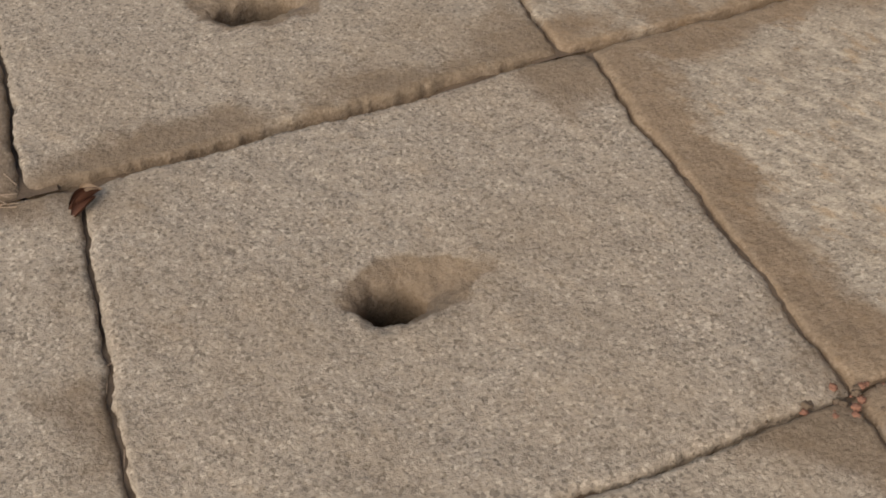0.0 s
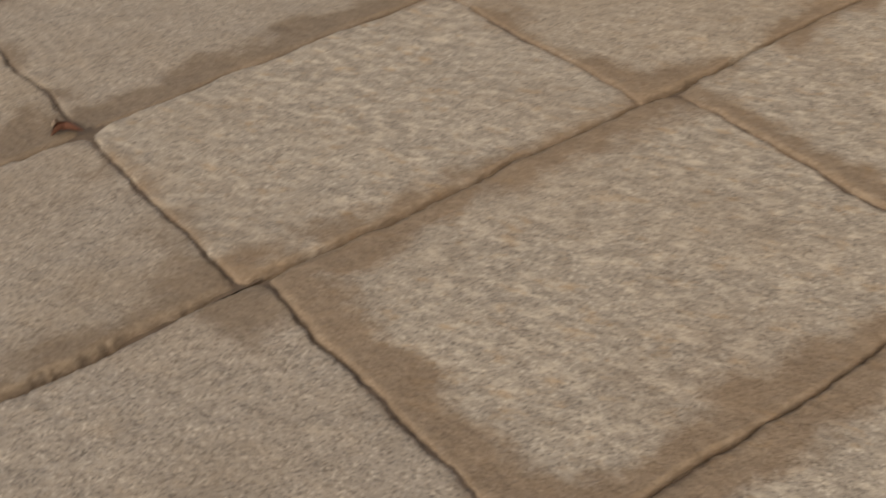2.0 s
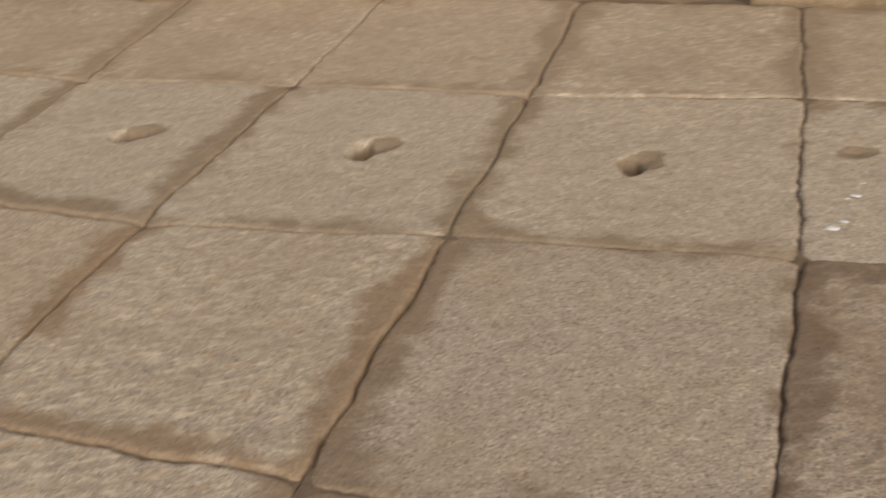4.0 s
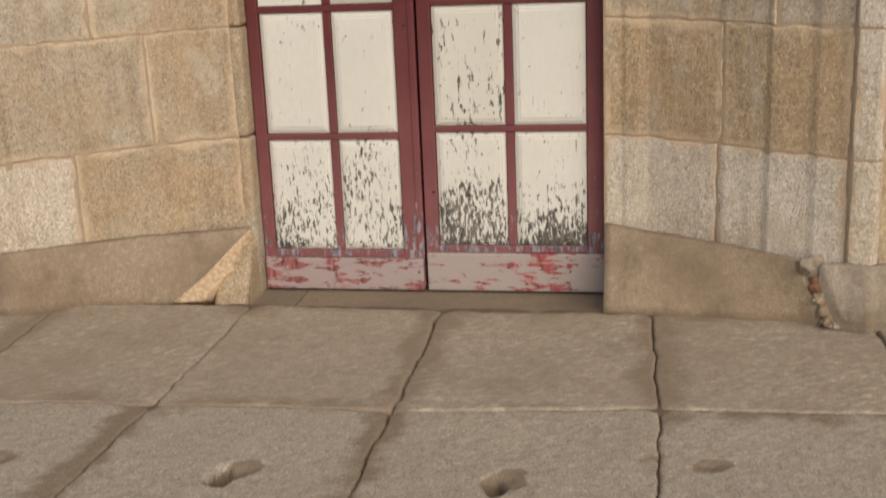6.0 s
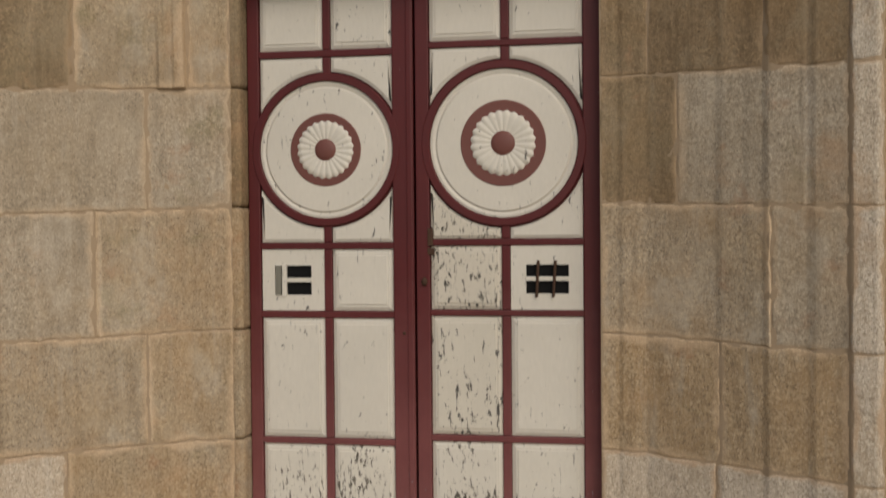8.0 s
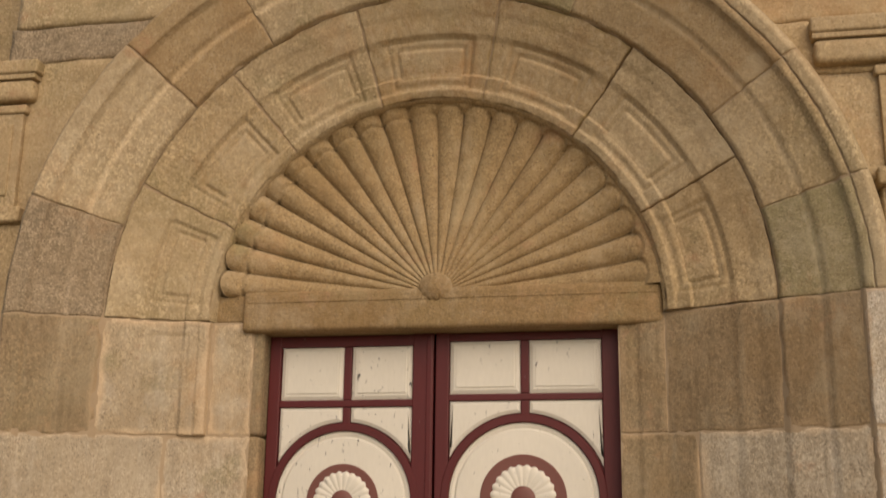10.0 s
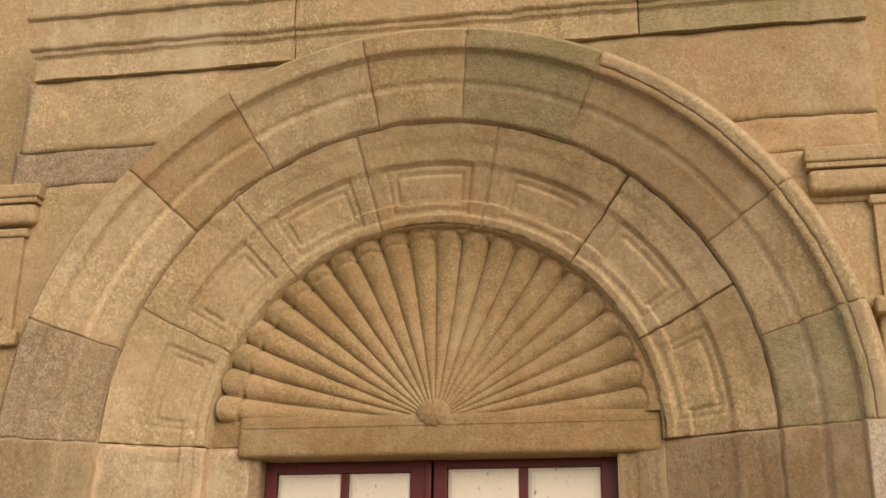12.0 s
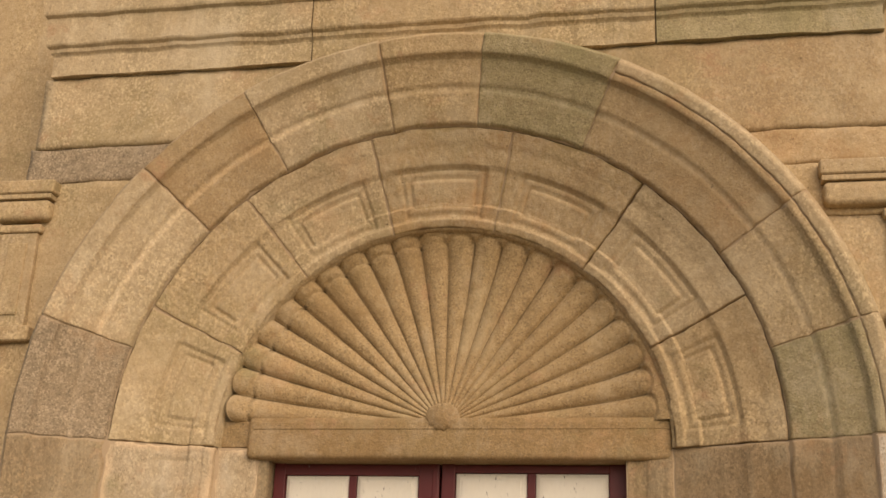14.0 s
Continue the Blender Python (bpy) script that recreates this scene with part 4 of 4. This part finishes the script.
# ---- double door ----
def prism(poly, y0, y1, inset=0.0, yi=None):
    """A board of outline poly (x, z), its back at y0, its face at y1, with a sloping margin of width inset."""
    bm = bmesh.new()
    n = len(poly)
    back = [bm.verts.new((x, y0, z)) for x, z in poly]
    mid = [bm.verts.new((x, y1 if not inset else yi, z)) for x, z in poly]
    rings = [back, mid]
    if inset:
        cx, cz = sum(p[0] for p in poly) / n, sum(p[1] for p in poly) / n
        inner = []
        for k in range(n):
            a, b, c = Vector(poly[k - 1]), Vector(poly[k]), Vector(poly[(k + 1) % n])
            d1, d2 = (b - a).normalized(), (c - b).normalized()
            n1, n2 = Vector((-d1.y, d1.x)), Vector((-d2.y, d2.x))
            m = (n1 + n2).normalized()
            q = b + m * inset / max(0.35, m.dot(n1))
            inner.append(bm.verts.new((q.x, y1, q.y)))
        rings.append(inner)
    for r0, r1 in zip(rings, rings[1:]):
        for k in range(n):
            bm.faces.new((r0[k], r0[(k + 1) % n], r1[(k + 1) % n], r1[k]))
    bm.faces.new(rings[-1])
    bm.faces.new(list(reversed(back)))
    return bm

def rect(x0, x1, z0, z1):
    return [(x0, z0), (x1, z0), (x1, z1), (x0, z1)]

def arc_panel(x0, x1, z0, z1, cx, cz, R, corner_x, corner_z):
    """The corner of a rectangle left outside a circle, anticlockwise."""
    def on_x(x):
        return cz + math.copysign(math.sqrt(max(0, R * R - (x - cx) ** 2)), corner_z - cz)
    def on_z(z):
        return cx + math.copysign(math.sqrt(max(0, R * R - (z - cz) ** 2)), corner_x - cx)
    xin = x1 if corner_x == x0 else x0
    za = on_x(xin)
    inside = R * R - (corner_x - cx) ** 2
    zb = on_x(corner_x) if inside > 0 else cz
    a0, a1 = math.atan2(za - cz, xin - cx), math.atan2(zb - cz, corner_x - cx)
    if a1 - a0 > math.pi:
        a1 -= 2 * math.pi
    if a0 - a1 > math.pi:
        a1 += 2 * math.pi
    pts = [(corner_x, corner_z), (xin, corner_z)]
    steps = 14
    pts += [(cx + R * math.cos(a0 + (a1 - a0) * k / steps), cz + R * math.sin(a0 + (a1 - a0) * k / steps)) for k in range(steps + 1)]
    area = sum(p[0] * q[1] - q[0] * p[1] for p, q in zip(pts, pts[1:] + pts[:1]))
    return pts if area > 0 else pts[::-1]

def ring_bm(cx, cz, r0, r1, y0, y1, seg=72):
    bm = bmesh.new()
    prof = [(r0, y0), (r0 + 0.002, y1 + 0.003), (r0 + 0.005, y1), (r1 - 0.005, y1), (r1 - 0.002, y1 + 0.003), (r1, y0)]
    loops = [[bm.verts.new((cx + r * math.cos(2 * math.pi * k / seg), y, cz + r * math.sin(2 * math.pi * k / seg))) for r, y in prof] for k in range(seg)]
    for k in range(seg):
        a, b = loops[k], loops[(k + 1) % seg]
        for q in range(len(prof) - 1):
            bm.faces.new((a[q], a[q + 1], b[q + 1], b[q]))
    return bm

def disc_bm(cx, cz, prof, seg=72, petals=0, wave=0.0):
    """A turned disc: prof is (radius, y) from the rim to the centre."""
    bm = bmesh.new()
    loops = []
    for n, (r, y) in enumerate(prof):
        row = []
        for k in range(seg):
            a = 2 * math.pi * k / seg
            lobe = abs(math.sin(a * petals / 2)) if petals else 0
            rr = r * (1 - (0.06 * (1 - lobe) if petals and n < 2 else 0))
            row.append(bm.verts.new((cx + rr * math.cos(a), y - wave * lobe * (1 if n < 3 else 0.5), cz + rr * math.sin(a))))
        loops.append(row)
    for a, b in zip(loops, loops[1:]):
        for k in range(seg):
            bm.faces.new((a[k], a[(k + 1) % seg], b[(k + 1) % seg], b[k]))
    bm.faces.new(loops[-1])
    return bm

def door_leaf(parent, x0, x1, cols, z, circle, worn, kick, grille, hinge_left):
    """cols: panel columns; z: heights of the panel rows; circle: centre, ring and flower radii."""
    (a0, a1), (b0, b1) = cols
    leaf = part("leaf", box_bm(x0, x1, 0.016, 0.045, z["foot"] + 0.006, z["top"] - 0.004), red_paint, parent, "heavy old panelled wooden leaf")
    def piece(name, bm, mat, label="", shade=False):
        return part(name, bm, mat, leaf, label, shade)
    for s0, s1 in ((x0, a0 - 0.004), (b1 + 0.004, x1)):
        piece("stile", box_bm(s0, s1, -0.006, 0.03, z["foot"] + 0.01, z["top"] - 0.006, 0.004), red_paint)
    rows = z["rows"]
    (cx, cz), (ro, ri), (f2, f1, f0) = circle
    rail_z = [(z["kick"], rows[0][0])] + [(rows[k][1], rows[k + 1][0]) for k in range(len(rows) - 1)] + [(rows[-1][1], z["top"] - 0.008)]
    for lo, hi in rail_z:
        piece("rail", box_bm(a0 - 0.006, b1 + 0.006, -0.003, 0.03, lo + 0.002, hi - 0.002, 0.0035), red_paint)
    for k, (lo, hi) in enumerate(rows):
        if k == 3:
            piece("mullion", box_bm(a1 + 0.002, b0 - 0.002, -0.001, 0.03, lo, cz - ro + 0.012, 0.0035), red_paint)
            piece("mullion", box_bm(a1 + 0.002, b0 - 0.002, -0.001, 0.03, cz + ro - 0.012, hi, 0.0035), red_paint)
            continue
        piece("mullion", box_bm(a1 + 0.002, b0 - 0.002, -0.001, 0.03, lo, hi, 0.0035), red_paint)
    for k, (lo, hi) in enumerate(rows):
        for c, (p0, p1) in enumerate(cols):
            mat = (low_white if hinge_left else grimy_white) if k == 0 else (worn if k == 1 else flaky_white) if (k in (1, 2) and c == 0 and not hinge_left) else white_paint
            if k == 3:
                for cz_edge in (lo, hi):
                    corner_x = p0 if c == 0 else p1
                    piece("corner_panel", prism(arc_panel(p0, p1, lo, hi, cx, cz, ro + 0.006, corner_x, cz_edge), 0.02, 0.002, 0.014, 0.009), flaky_white if c == 0 and cz_edge == lo and not hinge_left else mat)
            elif grille and k == 2 and c == grille[4]:
                g0, g1, h0, h1 = grille[:4]
                for q, r in enumerate((rect(p0, g0, lo, hi), rect(g1, p1, lo, hi), rect(g0, g1, lo, h0), rect(g0, g1, h1, hi))):
                    piece("panel_board", prism(r, 0.02, 0.004, 0.0), mat)
                # a black sheet over the uncut leaf paints the dark of the opening
                piece("void_sheet", box_bm(g0, g1, 0.0125, 0.0155, h0, h1), black_shade, "black sheet in place of a dark opening")
            else:
                piece("panel", prism(rect(p0, p1, lo, hi), 0.02, 0.002, 0.016, 0.010), mat)
                piece("field", box_bm(p0 + 0.024, p1 - 0.024, -0.002, 0.01, lo + 0.026, hi - 0.026, 0.003), mat)
    ring = piece("ring", ring_bm(cx, cz, ri, ro, 0.02, -0.009), red_paint)
    piece("disc", disc_bm(cx, cz, [(ri, 0.006), (ri - 0.010, 0.004), (ri - 0.022, 0.008), (ri - 0.03, 0.001), (f2 + 0.02, 0.0), (0.001, 0.0)]), white_paint, "cream round panel", False)
    piece("flower_ring", ring_bm(cx, cz, f1 - 0.01, f2, 0.01, -0.004), flower_red)
    piece("flower", disc_bm(cx, cz, [(f1, 0.0), (f1 - 0.004, -0.005), (f1 * 0.8, -0.007), (f1 * 0.5, -0.005), (f0, -0.003), (0.001, -0.002)], 168, 24, 0.0028), white_paint, "cream carved rosette", True)
    piece("flower_eye", disc_bm(cx, cz, [(f0, -0.004), (f0 - 0.006, -0.009), (f0 * 0.6, -0.013), (0.001, -0.014)], 36), flower_red, "red rosette eye", True)
    km = box_bm(x0 + 0.004, x1 - 0.004, -0.022, 0.03, z["foot"], z["kick"], 0.006)
    piece("kick_board", km, kick, "worn bottom board with peeling red paint")
    if hinge_left:
        part("astragal", box_bm(x1 - 0.030, x1 - 0.004, -0.010, 0.02, z["kick"], z["top"] - 0.01, 0.005), red_paint, leaf)
    return leaf

door = empty("double_door")
tagged(door, "tall double door with flaking cream panels, rosettes and red frame", "door")
left_leaf = door_leaf(door, -0.722, -0.006, ((-0.668, -0.395), (-0.358, -0.098)),
                      dict(foot=-0.032, kick=0.108, top=2.57, rows=[(0.145, 0.625), (0.655, 1.160), (1.192, 1.450), (1.480, 2.255), (2.288, 2.512)]),
                      ((-0.383, 1.868), (0.322, 0.287), (0.155, 0.124, 0.046)), worn_white, kick_left, (-0.612, -0.452, 1.258, 1.382, 0), True)
right_leaf = door_leaf(door, 0.004, 0.80, ((0.064, 0.358), (0.396, 0.690)),
                       dict(foot=-0.030, kick=0.135, top=2.57, rows=[(0.168, 0.652), (0.682, 1.172), (1.200, 1.462), (1.492, 2.275), (2.306, 2.525)]),
                       ((0.368, 1.881), (0.340, 0.304), (0.178, 0.136, 0.050)), worn_white, kick_paint, (0.458, 0.632, 1.266, 1.384, 1), False)
# shutters and bars of the two peep openings
part("shutter_slat", box_bm(-0.608, -0.585, -0.002, 0.012, 1.258, 1.382, 0.002), plain("grey_slat", (0.22, 0.21, 0.17)), left_leaf, "grey sliding slat")
part("bar_post", box_bm(-0.580, -0.560, -0.004, 0.012, 1.250, 1.390, 0.002), white_paint, left_leaf)
part("bar", box_bm(-0.560, -0.450, -0.002, 0.012, 1.312, 1.330, 0.002), white_paint, left_leaf)
part("bar", box_bm(0.456, 0.634, -0.002, 0.012, 1.318, 1.336, 0.002), white_paint, right_leaf)
for bx in (0.506, 0.574):
    bar = bmesh.new()
    bmesh.ops.create_cone(bar, segments=12, radius1=0.006, radius2=0.006, depth=0.15, cap_ends=True, matrix=Matrix.Translation((bx, -0.004, 1.327)))
    for v in bar.verts:
        v.co.x += 0.005 * math.sin(v.co.z * 60 + bx * 9)
    part("iron_bar", bar, iron, right_leaf, "rusty iron bar")
# lock
part("lock_plate", box_bm(0.052, 0.074, -0.012, 0.01, 1.462, 1.535, 0.004), iron, right_leaf, "dark iron lock plate")
part("keyhole_plate", box_bm(0.050, 0.080, -0.008, 0.01, 1.425, 1.455, 0.004), iron, right_leaf, "dark iron keyhole plate")
knob = bmesh.new()
bmesh.ops.create_uvsphere(knob, u_segments=16, v_segments=10, radius=0.013, matrix=Matrix.LocRotScale((0.038, -0.012, 1.315), None, (1, 0.7, 1.4)))
part("latch_knob", knob, iron, right_leaf, "rusty latch", True)
for hx, hz in ((0.046, 0.40), (-0.050, 1.10), (-0.03, 0.05), (0.62, 0.06)):
    nail = bmesh.new()
    bmesh.ops.create_uvsphere(nail, u_segments=10, v_segments=6, radius=0.007, matrix=Matrix.LocRotScale((hx, -0.02 if hz < 0.12 else -0.006, hz), None, (1, 0.5, 1)))
    part("nail", nail, iron, right_leaf if hx > 0 else left_leaf, "iron nail head", True)
# solid black block painted as the darkness behind the leaves
room = part("black_room_block", box_bm(-0.95, 0.95, 0.06, 0.5, -0.05, 2.75), black_shade)
tagged(room, "black block in place of the unlit interior behind the door", "interior", kind="structure")

# ---- rubble, leaves and grit ----
def stone_bit(name, at, size, material, seed, squash=(1, 1, 0.6)):
    bm = bmesh.new()
    bmesh.ops.create_icosphere(bm, subdivisions=3, radius=1)
    for v in bm.verts:
        d = 1 + 0.5 * noise.fractal(v.co * 1.7 + Vector((seed, 0, 0)), 1, 2, 3)
        v.co = Vector((v.co.x * squash[0], v.co.y * squash[1], v.co.z * squash[2])) * size * d + Vector(at)
    return part(name, bm, material, shade=True)

crack = random.Random(11)
bits = [(0.06, 0.050, glacis_mat), (0.33, 0.042, brick_bit), (0.55, 0.037, jamb_mat), (0.74, 0.036, glacis_mat), (0.92, 0.032, glacis_mat)]
bits += [(crack.uniform(0.1, 1.0), crack.uniform(0.007, 0.015), (glacis_mat, soil, jamb_mat)[k % 3]) for k in range(14)]
for k, (f, s, mat) in enumerate(bits):
    off = 0.0 if k < 5 else crack.uniform(-0.035, 0.035)
    at = (1.540 + 0.07 * f + off, -0.475 - 0.055 * f + (0.012 if k < 5 else 0.0), 0.225 * (1 - f) + 0.012)
    tagged(stone_bit("rubble_stone", at, s, mat, k * 3.1, (1.0 if k < 5 else crack.uniform(0.8, 1.4), 0.62, 0.85)), "broken rubble stone wedged in the plinth crack", "stone", "crack rubble")
tagged(stone_bit("brick_chip", (-0.215, -4.765, -0.030), 0.017, brick_bit, 4.0, (1, 0.9, 0.9)), "reddish brick chip lying in the slab hole", "stone chip")
rng = random.Random(5)
for k in range(46):
    x, y = 0.150 + rng.gauss(0, 0.020), -4.375 + rng.gauss(0, 0.030)
    tagged(stone_bit("grit", (x, y, -0.010 + rng.uniform(0, 0.008)), rng.uniform(0.002, 0.007), brick_bit if k % 3 else soil, k * 1.7), "small reddish crumb in the slab joint", "grit", "joint crumbs")

def dry_leaf(at, turn, size, material, curl):
    n, w, verts, faces = 12, 6, [], []
    for a in range(n + 1):
        f = a / n
        half = math.sin(math.pi * f ** 0.8) * 0.32 + 0.01
        for b in range(w + 1):
            g = b / w * 2 - 1
            x, y = (f - 0.5), half * g
            verts.append((x * size, y * size * math.cos(curl * abs(g)), size * (abs(g) ** 1.6 * half * math.sin(curl) + 0.10 * math.sin(f * 3.1) + 0.02 * math.sin(9 * f + 4 * g))))
    for a in range(n):
        for b in range(w):
            faces.append((a * (w + 1) + b, a * (w + 1) + b + 1, (a + 1) * (w + 1) + b + 1, (a + 1) * (w + 1) + b))
    top = [v for v in verts]
    off = len(verts)
    verts += [(x, y, z - 0.0012) for x, y, z in top]
    faces += [tuple(off + q for q in reversed(fc)) for fc in faces[:]]
    ob = mesh_part("dry_leaf", raw_mesh("dry_leaf", verts, faces, material))
    ob.matrix_basis = pose(*at, 14, -10, turn)
    return tagged(ob, "curled reddish-brown dry leaf caught in a joint", "leaf", "dry leaves")

dry_leaf((-0.602, -5.190, 0.006), 105, 0.060, leaf_mat, 1.3)
dry_leaf((-0.588, -5.196, 0.004), 120, 0.050, leaf_mat, 1.0)
dry_leaf((-0.612, -5.180, 0.010), 70, 0.040, leaf_pale, 1.2)
dry_leaf((-1.330, -4.390, 0.006), 30, 0.060, leaf_mat, 1.5)
dry_leaf((-1.350, -4.405, 0.004), 80, 0.055, leaf_mat, 1.3)
dry_leaf((-1.372, -4.412, 0.006), 150, 0.045, leaf_pale, 1.4)

def twig(p, q, r):
    bm = bmesh.new()
    a, b = Vector(p), Vector(q)
    m = Matrix.Translation((a + b) / 2) @ (b - a).to_track_quat("Z", "Y").to_matrix().to_4x4()
    bmesh.ops.create_cone(bm, segments=6, radius1=r, radius2=r * 0.5, depth=(b - a).length, cap_ends=True, matrix=m)
    return tagged(part("straw", bm, leaf_pale), "pale dry straw lying in a paving joint", "straw", "dry straws")
for k in range(9):
    x, y = -0.66 + rng.uniform(-0.03, 0.05), -5.29 + rng.uniform(-0.03, 0.02)
    a = rng.uniform(0, 6.28)
    twig((x, y, 0.004), (x + 0.035 * math.cos(a), y + 0.03 * math.sin(a), 0.007), 0.0009)
for k in range(14):
    x = rng.uniform(-0.5, 0.1)
    twig((x, -5.225 + rng.uniform(-0.012, 0.012), -0.006), (x + rng.uniform(0.01, 0.03), -5.225 + rng.uniform(-0.012, 0.012), -0.002), 0.0008)
for k, (x, y, s) in enumerate(((1.075, -2.17, 0.020), (1.10, -2.13, 0.012), (1.13, -1.98, 0.014), (1.11, -2.00, 0.008), (1.15, -1.90, 0.007))):
    tagged(stone_bit("dropping", (x, y, 0.001), s, white_bit, k * 2.3, (0.9, 0.5, 0.12)), "white bird dropping dried on the paving", "dropping", "bird droppings")
